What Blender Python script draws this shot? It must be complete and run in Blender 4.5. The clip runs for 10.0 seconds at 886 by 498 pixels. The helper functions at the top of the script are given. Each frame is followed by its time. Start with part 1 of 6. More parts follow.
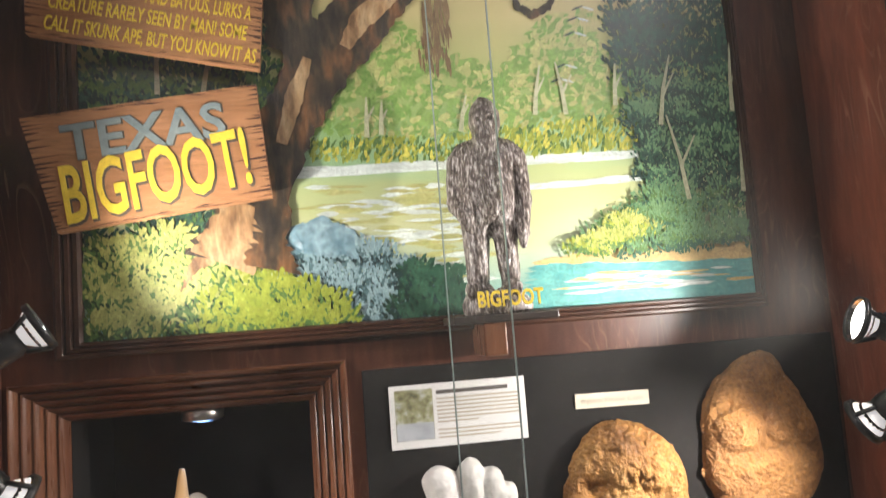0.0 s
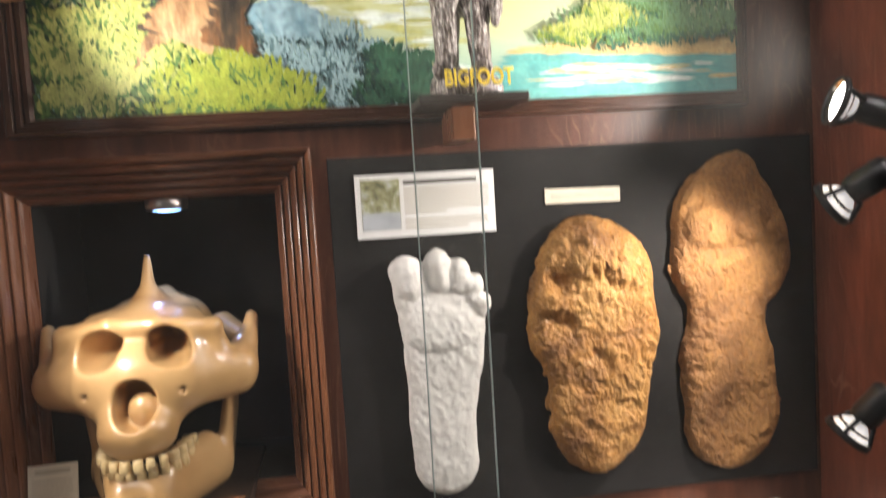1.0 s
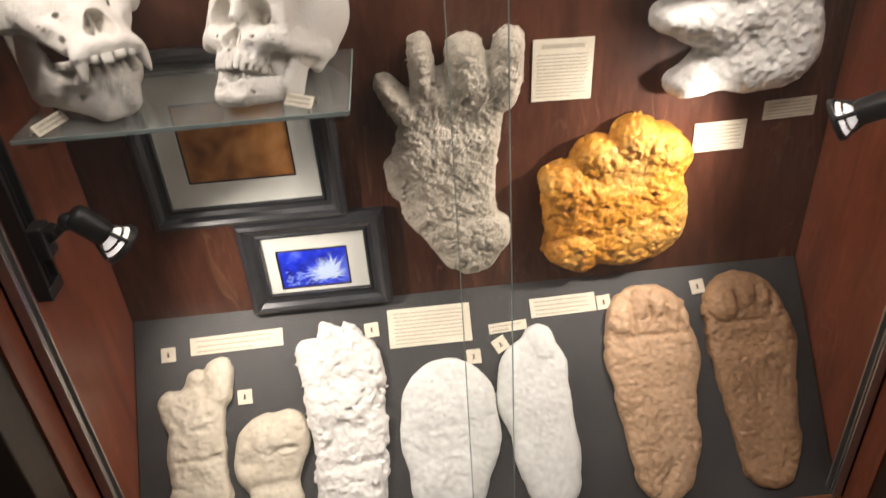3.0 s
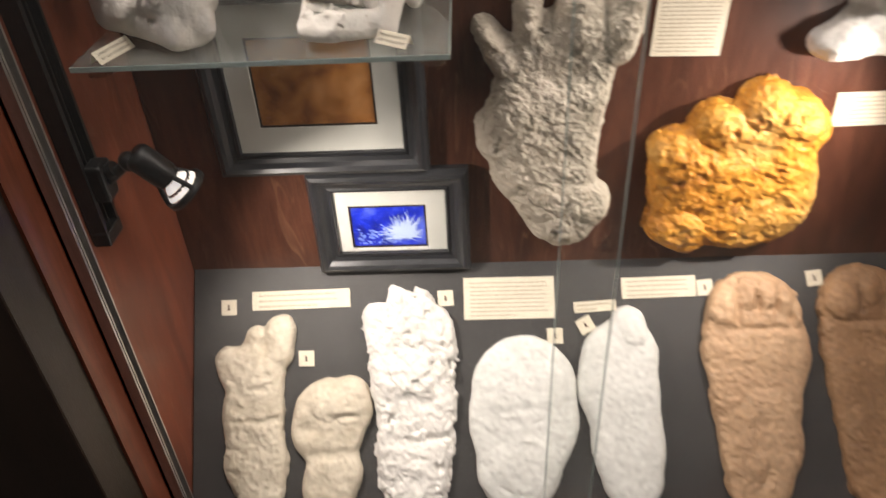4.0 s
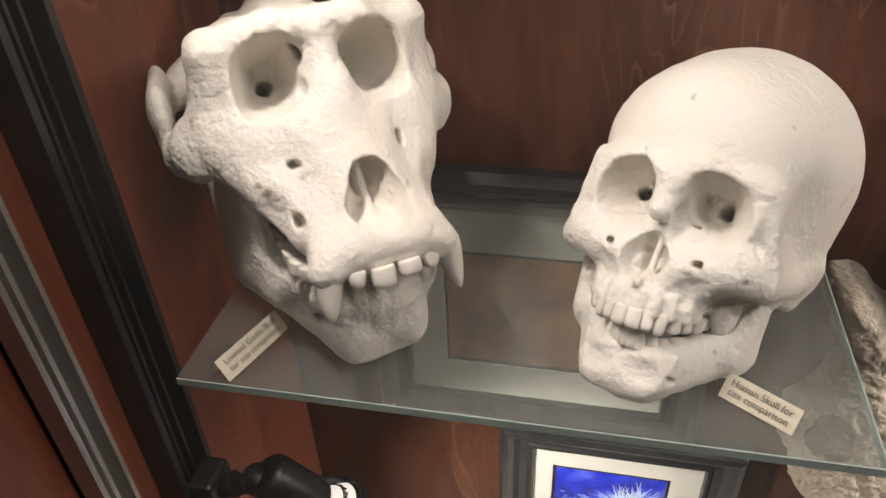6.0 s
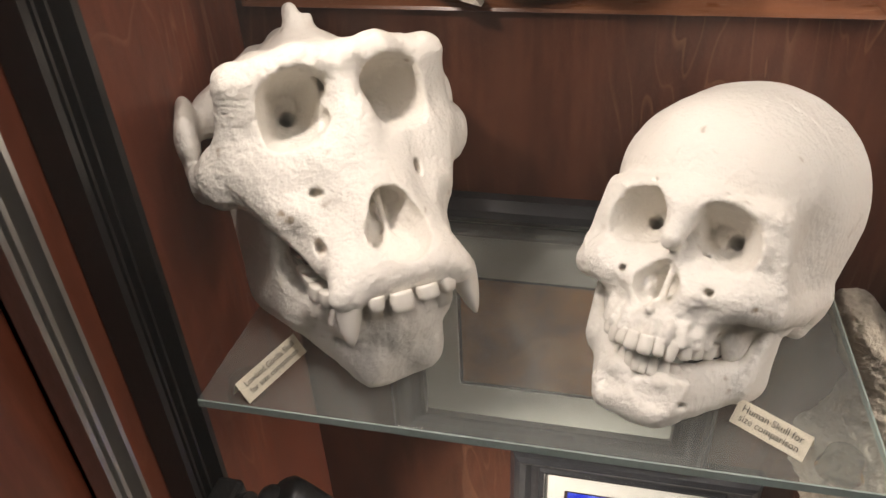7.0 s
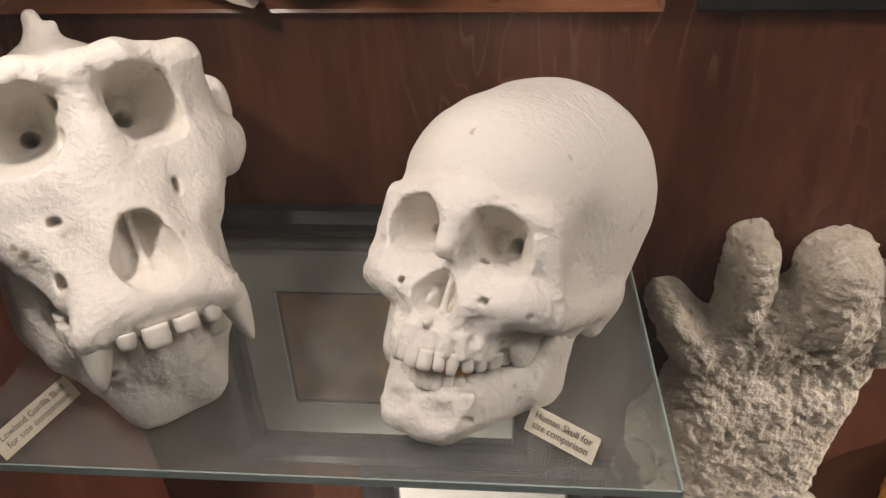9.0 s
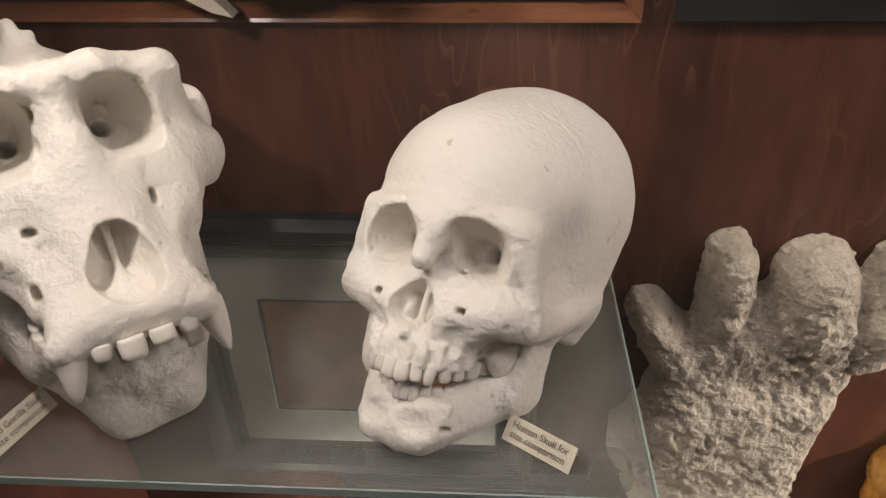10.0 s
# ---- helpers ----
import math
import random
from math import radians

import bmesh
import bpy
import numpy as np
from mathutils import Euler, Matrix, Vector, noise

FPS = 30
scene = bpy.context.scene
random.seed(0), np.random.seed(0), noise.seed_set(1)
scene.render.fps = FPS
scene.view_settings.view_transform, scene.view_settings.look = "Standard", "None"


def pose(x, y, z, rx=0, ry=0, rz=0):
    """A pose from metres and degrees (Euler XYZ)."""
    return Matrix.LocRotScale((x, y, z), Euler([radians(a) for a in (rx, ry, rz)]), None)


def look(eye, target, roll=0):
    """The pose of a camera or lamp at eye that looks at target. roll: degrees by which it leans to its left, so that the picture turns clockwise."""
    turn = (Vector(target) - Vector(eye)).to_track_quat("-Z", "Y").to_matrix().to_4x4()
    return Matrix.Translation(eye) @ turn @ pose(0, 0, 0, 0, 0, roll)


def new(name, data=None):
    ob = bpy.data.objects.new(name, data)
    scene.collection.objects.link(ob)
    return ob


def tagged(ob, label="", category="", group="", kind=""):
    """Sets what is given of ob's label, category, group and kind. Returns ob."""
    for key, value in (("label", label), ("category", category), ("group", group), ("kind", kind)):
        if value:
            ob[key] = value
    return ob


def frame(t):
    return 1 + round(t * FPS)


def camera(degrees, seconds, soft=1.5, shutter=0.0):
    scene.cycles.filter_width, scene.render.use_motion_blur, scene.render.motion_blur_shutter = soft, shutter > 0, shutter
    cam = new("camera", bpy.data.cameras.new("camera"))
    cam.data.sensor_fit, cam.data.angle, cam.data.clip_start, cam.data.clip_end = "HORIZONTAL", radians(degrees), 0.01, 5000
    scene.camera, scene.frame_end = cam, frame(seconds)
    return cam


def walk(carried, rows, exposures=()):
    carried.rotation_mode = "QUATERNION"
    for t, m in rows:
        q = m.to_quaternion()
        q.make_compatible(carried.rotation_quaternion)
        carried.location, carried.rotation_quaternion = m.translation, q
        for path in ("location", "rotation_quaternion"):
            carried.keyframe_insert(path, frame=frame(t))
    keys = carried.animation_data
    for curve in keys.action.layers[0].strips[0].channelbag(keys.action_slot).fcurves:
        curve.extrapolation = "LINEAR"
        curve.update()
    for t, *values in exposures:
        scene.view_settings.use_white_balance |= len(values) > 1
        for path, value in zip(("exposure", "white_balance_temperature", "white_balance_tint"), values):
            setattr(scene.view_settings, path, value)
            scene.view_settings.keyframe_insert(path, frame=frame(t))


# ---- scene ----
cam = camera(61.7, 10.0, soft=1.2, shutter=0.4)
# seconds, eye x, y, z, yaw, pitch, roll
PATH = [
    (0.0, 0.0036, 0.0013, 1.7469, -7.57, 5.63, 4.31),
    (0.5, 0.0161, 0.0172, 1.7255, -7.59, 0.97, 3.62),
    (1.0, 0.0314, 0.0261, 1.6395, -8.15, -4.16, 3.44),
    (1.5, 0.0467, 0.0219, 1.5683, -8.65, -12.00, 3.66),
    (2.0, 0.0508, 0.0099, 1.5058, -8.55, -21.12, 3.70),
    (2.5, 0.0494, 0.0015, 1.3985, -7.63, -28.67, 3.51),
    (2.7, 0.0530, -0.0073, 1.3873, -6.75, -30.83, 3.50),
    (3.8, 0.0436, 0.0386, 1.3322, 0.17, -36.26, 2.91),
    (4.0, 0.0150, 0.0939, 1.3305, 0.99, -36.60, 2.58),
    (4.5, -0.0667, 0.2605, 1.3465, 3.36, -37.43, 1.79),
    (5.0, -0.0948, 0.4267, 1.3225, 6.79, -37.57, 1.89),
    (5.5, -0.1137, 0.5148, 1.3372, 10.88, -37.15, 2.62),
    (5.7, -0.1394, 0.5118, 1.3508, 11.18, -36.95, 2.47),
    (6.8, -0.1554, 0.4887, 1.3635, 12.52, -34.37, 2.46),
    (7.0, -0.1510, 0.4950, 1.3653, 12.37, -34.33, 2.51),
    (7.5, -0.1438, 0.5006, 1.3676, 10.85, -34.26, 2.18),
    (8.0, -0.1104, 0.5216, 1.3567, 7.47, -34.58, 1.71),
    (8.5, -0.0963, 0.5277, 1.3599, 5.16, -34.74, 1.54),
    (9.0, -0.0920, 0.5283, 1.3581, 3.88, -34.90, 1.39),
    (9.5, -0.0874, 0.5292, 1.3602, 3.38, -34.79, 1.19),
    (10.0, -0.0862, 0.5295, 1.3616, 3.19, -34.66, 0.94),
]
walk(cam, [(t, pose(x, y, z, 90 + pitch, roll, yaw)) for t, x, y, z, yaw, pitch, roll in PATH],
     [(0.0, 0.28, 6000, 15), (1.0, 0.28, 6100, 15), (2.0, 0.46, 6100, 16), (2.5, 0.26, 6300, 16), (4.0, 0.34, 6350, 16), (5.5, 0.08, 6350, 15), (7.5, 0.17, 6400, 17), (8.5, -0.08, 6400, 18), (10.0, -0.24, 6400, 18)])

# ---- light ----
world = bpy.data.worlds.new("gallery")
scene.world = world
world.use_nodes = True
world.node_tree.nodes["Background"].inputs[0].default_value = (1.0, 0.9, 0.78, 1)
world.node_tree.nodes["Background"].inputs[1].default_value = 0.02
scene.view_settings.exposure = 0.0

# Case: back wall face at WALL, side walls at LEFT and RIGHT, glass at GLASS
WALL, LEFT, RIGHT, GLASS = 0.972, -0.410, 0.685, 0.700
BOARD_Y, BOARD_Z, SLOPE = 0.966, 0.645, 48.0


# ---- materials ----
def material(name, colors=((0.5, 0.5, 0.5), (0.6, 0.6, 0.6)), rough=0.6, metal=0.0, scale=8.0, stretch=(1, 1, 1), detail=6.0,
             distort=0.0, bump=0.15, bump_scale=120.0, fine=0.12, coat=0.0, sss=0.0, sss_color=None, island=0.0, spots=None, rough_var=0.12, spec=0.5, relief=0.001):
    """Noise-mixed colours at two scales with fine relief."""
    m = bpy.data.materials.new(name)
    m.use_nodes = True
    nt = m.node_tree
    n, l = nt.nodes, nt.links
    b = n["Principled BSDF"]
    tc = n.new("ShaderNodeTexCoord")
    mp = n.new("ShaderNodeMapping")
    mp.inputs["Scale"].default_value = stretch
    l.new(tc.outputs["Object"], mp.inputs["Vector"])
    big = n.new("ShaderNodeTexNoise")
    big.inputs["Scale"].default_value = scale
    big.inputs["Detail"].default_value = detail
    big.inputs["Distortion"].default_value = distort
    l.new(mp.outputs["Vector"], big.inputs["Vector"])
    ramp = n.new("ShaderNodeValToRGB")
    e = ramp.color_ramp.elements
    e[0].position, e[1].position = 0.3, 0.7
    e[0].color, e[1].color = (*colors[0], 1), (*colors[-1], 1)
    for i, c in enumerate(colors[1:-1]):
        k = ramp.color_ramp.elements.new(0.3 + 0.4 * (i + 1) / (len(colors) - 1))
        k.color = (*c, 1)
    l.new(big.outputs["Fac"], ramp.inputs["Fac"])
    small = n.new("ShaderNodeTexNoise")
    small.inputs["Scale"].default_value = bump_scale
    small.inputs["Detail"].default_value = 5
    l.new(mp.outputs["Vector"], small.inputs["Vector"])
    hsv = n.new("ShaderNodeHueSaturation")
    l.new(ramp.outputs["Color"], hsv.inputs["Color"])
    rng = n.new("ShaderNodeMapRange")
    rng.inputs["From Min"].default_value, rng.inputs["From Max"].default_value = 0.3, 0.7
    rng.inputs["To Min"].default_value, rng.inputs["To Max"].default_value = 1 - fine, 1 + fine
    l.new(small.outputs["Fac"], rng.inputs["Value"])
    value = rng.outputs["Result"]
    if island:
        geo = n.new("ShaderNodeNewGeometry")
        ir = n.new("ShaderNodeMapRange")
        ir.inputs["To Min"].default_value, ir.inputs["To Max"].default_value = 1 - island, 1 + island
        l.new(geo.outputs["Random Per Island"], ir.inputs["Value"])
        mul = n.new("ShaderNodeMath")
        mul.operation = "MULTIPLY"
        l.new(value, mul.inputs[0])
        l.new(ir.outputs["Result"], mul.inputs[1])
        value = mul.outputs[0]
    l.new(value, hsv.inputs["Value"])
    out = hsv.outputs["Color"]
    if spots:
        color, size, amount = spots
        v = n.new("ShaderNodeTexNoise")
        v.inputs["Scale"].default_value = size
        v.inputs["Detail"].default_value = 3
        l.new(tc.outputs["Object"], v.inputs["Vector"])
        vr = n.new("ShaderNodeMapRange")
        vr.inputs["From Min"].default_value, vr.inputs["From Max"].default_value = amount, amount + 0.08
        l.new(v.outputs["Fac"], vr.inputs["Value"])
        mix = n.new("ShaderNodeMix")
        mix.data_type = "RGBA"
        l.new(vr.outputs["Result"], mix.inputs["Factor"])
        l.new(out, mix.inputs["A"])
        mix.inputs["B"].default_value = (*color, 1)
        out = mix.outputs["Result"]
    l.new(out, b.inputs["Base Color"])
    rr = n.new("ShaderNodeMapRange")
    rr.inputs["To Min"].default_value, rr.inputs["To Max"].default_value = max(0.02, rough - rough_var), min(1, rough + rough_var)
    l.new(small.outputs["Fac"], rr.inputs["Value"])
    l.new(rr.outputs["Result"], b.inputs["Roughness"])
    b.inputs["Metallic"].default_value = metal
    b.inputs["Coat Weight"].default_value = coat
    b.inputs["Coat Roughness"].default_value = 0.12
    b.inputs["Specular IOR Level"].default_value = spec
    if sss:
        b.inputs["Subsurface Weight"].default_value = sss
        b.inputs["Subsurface Radius"].default_value = (1.0, 0.6, 0.3)
        b.inputs["Subsurface Scale"].default_value = 0.006
    if bump:
        bp = n.new("ShaderNodeBump")
        bp.inputs["Strength"].default_value = bump
        bp.inputs["Distance"].default_value = relief
        l.new(small.outputs["Fac"], bp.inputs["Height"])
        l.new(bp.outputs["Normal"], b.inputs["Normal"])
    return m


def stained_wood(name, dark, light, streak, scale=1.0, axis=2, rough=0.38, streaks=0.60):
    """Stained plywood: long grain with curly pale figure."""
    m = material(name, (dark, light), rough=rough, scale=3.0 * scale, stretch=[6 if i != axis else 0.9 for i in range(3)], detail=8, distort=1.2,
                 bump=0.12, bump_scale=26, fine=0.16, spec=0.4)
    nt = m.node_tree
    n, l = nt.nodes, nt.links
    b = n["Principled BSDF"]
    tc = n.new("ShaderNodeTexCoord")
    mp = n.new("ShaderNodeMapping")
    mp.inputs["Scale"].default_value = [9 if i != axis else 1.3 for i in range(3)]
    l.new(tc.outputs["Object"], mp.inputs["Vector"])
    w = n.new("ShaderNodeTexNoise")
    w.inputs["Scale"].default_value = 1.7 * scale
    w.inputs["Detail"].default_value = 2.0
    w.inputs["Distortion"].default_value = 1.0
    l.new(mp.outputs["Vector"], w.inputs["Vector"])
    k = n.new("ShaderNodeMath")
    k.operation = "MULTIPLY"
    k.inputs[1].default_value = 14.0
    l.new(w.outputs["Fac"], k.inputs[0])
    fr = n.new("ShaderNodeMath")
    fr.operation = "FRACT"
    l.new(k.outputs[0], fr.inputs[0])
    line = n.new("ShaderNodeMapRange")
    line.inputs["From Min"].default_value, line.inputs["From Max"].default_value = 0.86, 0.99
    l.new(fr.outputs[0], line.inputs["Value"])
    patch = n.new("ShaderNodeTexNoise")
    patch.inputs["Scale"].default_value = 5.0
    patch.inputs["Detail"].default_value = 3
    l.new(tc.outputs["Object"], patch.inputs["Vector"])
    pr = n.new("ShaderNodeMapRange")
    pr.inputs["From Min"].default_value, pr.inputs["From Max"].default_value = streaks - 0.12, streaks + 0.12
    pr.inputs["To Max"].default_value = 0.72
    l.new(patch.outputs["Fac"], pr.inputs["Value"])
    mul = n.new("ShaderNodeMath")
    mul.operation = "MULTIPLY"
    l.new(line.outputs["Result"], mul.inputs[0])
    l.new(pr.outputs["Result"], mul.inputs[1])
    old = b.inputs["Base Color"].links[0].from_socket
    mix = n.new("ShaderNodeMix")
    mix.data_type = "RGBA"
    l.new(mul.outputs[0], mix.inputs["Factor"])
    l.new(old, mix.inputs["A"])
    mix.inputs["B"].default_value = (*streak, 1)
    l.new(mix.outputs["Result"], b.inputs["Base Color"])
    return m


def plain(name, color, rough=0.5, metal=0.0, emission=0.0, var=0.06, spec=0.5):
    if emission:
        m = bpy.data.materials.new(name)
        m.use_nodes = True
        b = m.node_tree.nodes["Principled BSDF"]
        b.inputs["Base Color"].default_value = (*color, 1)
        b.inputs["Emission Color"].default_value = (*color, 1)
        b.inputs["Emission Strength"].default_value = emission
        return m
    c = [max(0, v * (1 - var)) for v in color], [v * (1 + var) for v in color]
    return material(name, c, rough=rough, metal=metal, scale=30, bump=0.04, bump_scale=400, fine=0.04, rough_var=0.05, spec=spec)


def glass(name, tint=(0.97, 0.985, 0.98), gloss=1.0):
    m = bpy.data.materials.new(name)
    m.use_nodes = True
    n, l = m.node_tree.nodes, m.node_tree.links
    n.remove(n["Principled BSDF"])
    out = n["Material Output"]
    tr = n.new("ShaderNodeBsdfTransparent")
    tr.inputs[0].default_value = (*tint, 1)
    gl = n.new("ShaderNodeBsdfGlossy")
    gl.inputs["Roughness"].default_value = 0.03
    lw = n.new("ShaderNodeLayerWeight")
    lw.inputs["Blend"].default_value = 0.5
    power = n.new("ShaderNodeMath")
    power.operation, power.inputs[1].default_value = "POWER", 5.0
    l.new(lw.outputs["Facing"], power.inputs[0])
    fr = n.new("ShaderNodeMath")
    fr.operation, fr.inputs[1].default_value, fr.inputs[2].default_value = "MULTIPLY_ADD", 0.6 * gloss, 0.022 * gloss
    l.new(power.outputs[0], fr.inputs[0])
    mix = n.new("ShaderNodeMixShader")
    l.new(fr.outputs[0], mix.inputs[0])
    l.new(tr.outputs[0], mix.inputs[1])
    l.new(gl.outputs[0], mix.inputs[2])
    l.new(mix.outputs[0], out.inputs[0])
    return m


# Glass with a pale diffuse layer: dust on the shelf, veiling glare on the panes.
def dusty_veil_glass(name, tint, gloss, dust_veil):
    m = glass(name, tint, gloss)
    n, l = m.node_tree.nodes, m.node_tree.links
    out = n["Material Output"]
    clear = out.inputs[0].links[0].from_socket
    haze = n.new("ShaderNodeBsdfDiffuse")
    haze.inputs[0].default_value = (0.62, 0.64, 0.60, 1)
    through_haze = n.new("ShaderNodeBsdfTranslucent")
    through_haze.inputs[0].default_value = (0.62, 0.62, 0.58, 1)
    pair = n.new("ShaderNodeAddShader")
    l.new(haze.outputs[0], pair.inputs[0])
    l.new(through_haze.outputs[0], pair.inputs[1])
    tc = n.new("ShaderNodeTexCoord")
    no = n.new("ShaderNodeTexNoise")
    no.inputs["Scale"].default_value = 9
    no.inputs["Detail"].default_value = 8
    l.new(tc.outputs["Object"], no.inputs["Vector"])
    rg = n.new("ShaderNodeMapRange")
    rg.inputs["From Min"].default_value, rg.inputs["From Max"].default_value = 0.3, 0.7
    rg.inputs["To Min"].default_value, rg.inputs["To Max"].default_value = dust_veil * 0.7, dust_veil * 1.3
    l.new(no.outputs["Fac"], rg.inputs["Value"])
    mix = n.new("ShaderNodeMixShader")
    l.new(rg.outputs["Result"], mix.inputs[0])
    l.new(clear, mix.inputs[1])
    l.new(pair.outputs[0], mix.inputs[2])
    l.new(mix.outputs[0], out.inputs[0])
    return m


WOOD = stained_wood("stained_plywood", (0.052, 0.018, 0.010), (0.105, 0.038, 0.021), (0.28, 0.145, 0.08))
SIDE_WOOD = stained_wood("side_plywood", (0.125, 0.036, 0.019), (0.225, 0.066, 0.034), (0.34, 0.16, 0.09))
MOULDING = stained_wood("moulding_wood", (0.105, 0.038, 0.018), (0.215, 0.085, 0.038), (0.30, 0.14, 0.07), axis=2, rough=0.3)
MOULDING_H = stained_wood("moulding_wood_across", (0.105, 0.038, 0.018), (0.215, 0.085, 0.038), (0.30, 0.14, 0.07), axis=0, rough=0.3)
DARK_WOOD = material("dark_wood", ((0.014, 0.009, 0.006), (0.03, 0.018, 0.012)), rough=0.45, scale=4, stretch=(5, 5, 1))
BLACK_BOARD = material("black_board", ((0.010, 0.009, 0.0085), (0.016, 0.0145, 0.0135)), spec=0.2, rough=0.8, scale=14, fine=0.2, bump=0.1, bump_scale=300, spots=((0.16, 0.15, 0.14), 170, 0.76))
GREY_BOARD = material("charcoal_board", ((0.030, 0.029, 0.028), (0.045, 0.043, 0.041)), rough=0.6, scale=10, fine=0.15, bump=0.08, bump_scale=300, spots=((0.2, 0.19, 0.17), 150, 0.76))
BLACK_METAL = plain("black_paint", (0.013, 0.013, 0.013), 0.38)
GROOVE = plain("track_groove", (0.06, 0.058, 0.055), 0.35, 0.6)
ALUMINIUM = material("aluminium", ((0.42, 0.41, 0.39), (0.55, 0.54, 0.52)), rough=0.34, metal=0.85, scale=6, stretch=(8, 8, 1), fine=0.08)
CHROME = plain("reflector", (0.85, 0.85, 0.85), 0.12, 1.0)
LAMP_GLOW = plain("lamp_glow", (1.0, 0.93, 0.82), emission=8)
BONE = material("white_plaster_bone", ((0.70, 0.655, 0.585), (0.77, 0.735, 0.67)), rough=0.66, scale=12, fine=0.05, bump=0.9, bump_scale=300, relief=0.0016, spots=((0.42, 0.35, 0.27), 80, 0.68))
TOOTH = material("plaster_tooth", ((0.62, 0.58, 0.51), (0.74, 0.70, 0.63)), rough=0.45, scale=40, fine=0.06, bump=0.15, bump_scale=300)
AMBER_BONE = material("lacquered_tan_bone", ((0.40, 0.23, 0.085), (0.54, 0.34, 0.145)), rough=0.36, scale=9, fine=0.06, bump=0.03, bump_scale=80, coat=1.0, spots=((0.30, 0.16, 0.06), 22, 0.62))
AMBER_TOOTH = material("tan_tooth", ((0.50, 0.36, 0.16), (0.62, 0.47, 0.24)), rough=0.3, scale=60, coat=0.4)
DARK_HOLLOW = plain("dark_hollow", (0.02, 0.012, 0.008), 0.8)
PLASTER = material("white_plaster", ((0.60, 0.575, 0.53), (0.73, 0.705, 0.655)), rough=0.8, scale=22, fine=0.14, bump=0.9, bump_scale=150, relief=0.0022)
GREY_PLASTER = material("grey_plaster", ((0.36, 0.315, 0.245), (0.52, 0.46, 0.375)), rough=0.9, scale=26, detail=9, fine=0.16, bump=1.0, bump_scale=240, relief=0.004, spots=((0.22, 0.195, 0.15), 70, 0.66))
OCHRE = material("ochre_cast", ((0.16, 0.062, 0.013), (0.36, 0.165, 0.035), (0.50, 0.27, 0.075)), rough=0.55, scale=16, detail=9, fine=0.30, bump=1.0, bump_scale=210, coat=0.10, relief=0.006)
BROWN_CAST = material("brown_resin_cast", ((0.15, 0.062, 0.016), (0.35, 0.165, 0.045)), rough=0.66, scale=18, detail=8, fine=0.28, bump=1.0, bump_scale=220, coat=0.02, relief=0.006)
YELLOW_CAST = material("amber_cast", ((0.38, 0.135, 0.008), (0.54, 0.235, 0.018), (0.52, 0.29, 0.07)), rough=0.58, scale=14, detail=8, fine=0.22, bump=1.0, bump_scale=170, coat=0.03, sss=0.12, relief=0.003, spots=((0.36, 0.14, 0.02), 45, 0.60))
TAN_CAST = material("tan_clay_cast", ((0.403, 0.25, 0.14), (0.537, 0.354, 0.207)), rough=0.6, scale=20, fine=0.18, bump=0.9, bump_scale=130, relief=0.002)
BROWN_CLAY = material("brown_clay_cast", ((0.256, 0.14, 0.067), (0.378, 0.22, 0.11)), rough=0.6, scale=20, fine=0.2, bump=0.9, bump_scale=130, relief=0.002)
PALE_CAST = material("pale_plaster_cast", ((0.58, 0.58, 0.54), (0.68, 0.68, 0.635)), rough=0.75, scale=24, fine=0.12, bump=0.7, bump_scale=130, relief=0.0015)
CREAM_CAST = material("cream_plaster_cast", ((0.46, 0.40, 0.30), (0.58, 0.52, 0.41)), rough=0.75, scale=24, fine=0.14, bump=0.8, bump_scale=130, relief=0.002)
PAPER = material("cream_card", ((0.62, 0.56, 0.43), (0.68, 0.62, 0.49)), rough=0.75, scale=40, fine=0.03, bump=0.05)
WHITE_PAPER = material("white_card", ((0.70, 0.69, 0.66), (0.75, 0.74, 0.71)), rough=0.6, scale=40, fine=0.02, bump=0.03)
INK = plain("ink", (0.09, 0.08, 0.07), 0.7)
FAINT_INK = plain("faint_ink", (0.44, 0.39, 0.30), 0.7)
FRAME_BLACK = material("black_picture_frame", ((0.014, 0.015, 0.017), (0.024, 0.025, 0.028)), rough=0.34, scale=20, fine=0.1, coat=0.25)
MAT_WHITE = material("picture_mat", ((0.60, 0.60, 0.54), (0.66, 0.66, 0.60)), rough=0.8, scale=60, fine=0.03)
SHELF_GLASS = glass("shelf_glass", (0.93, 0.965, 0.95), 1.15)
# the pane's faint pale layer imitates veiling glare and lifts the blacks
VEILED_PANE = dusty_veil_glass("veiled_case_glass", (0.985, 0.99, 0.985), 0.5, 0.012)
BULB_BACK = plain("bulb_back", (1.0, 0.93, 0.84), emission=0.5)
GLASS_EDGE = plain("glass_edge", (0.30, 0.36, 0.33), 0.25)
CLEAR_PLASTIC = glass("clear_plastic", (0.86, 0.86, 0.84), 1.2)
SIGN_WOOD = material("sign_board", ((0.30, 0.13, 0.045), (0.44, 0.21, 0.085)), rough=0.55, scale=5, stretch=(1, 7, 7), detail=8, distort=0.6, fine=0.18, bump=0.3, bump_scale=40)
SIGN_BURN = material("sign_burn", ((0.045, 0.016, 0.008), (0.09, 0.035, 0.016)), rough=0.7, scale=30)
SIGN_YELLOW = material("sign_yellow", ((0.72, 0.50, 0.03), (0.86, 0.64, 0.05)), rough=0.5, scale=30, fine=0.06)
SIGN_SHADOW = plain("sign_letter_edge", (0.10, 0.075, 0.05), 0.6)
SIGN_BLUE = material("sign_blue_grey", ((0.16, 0.21, 0.21), (0.24, 0.29, 0.28)), rough=0.55, scale=40, fine=0.15)


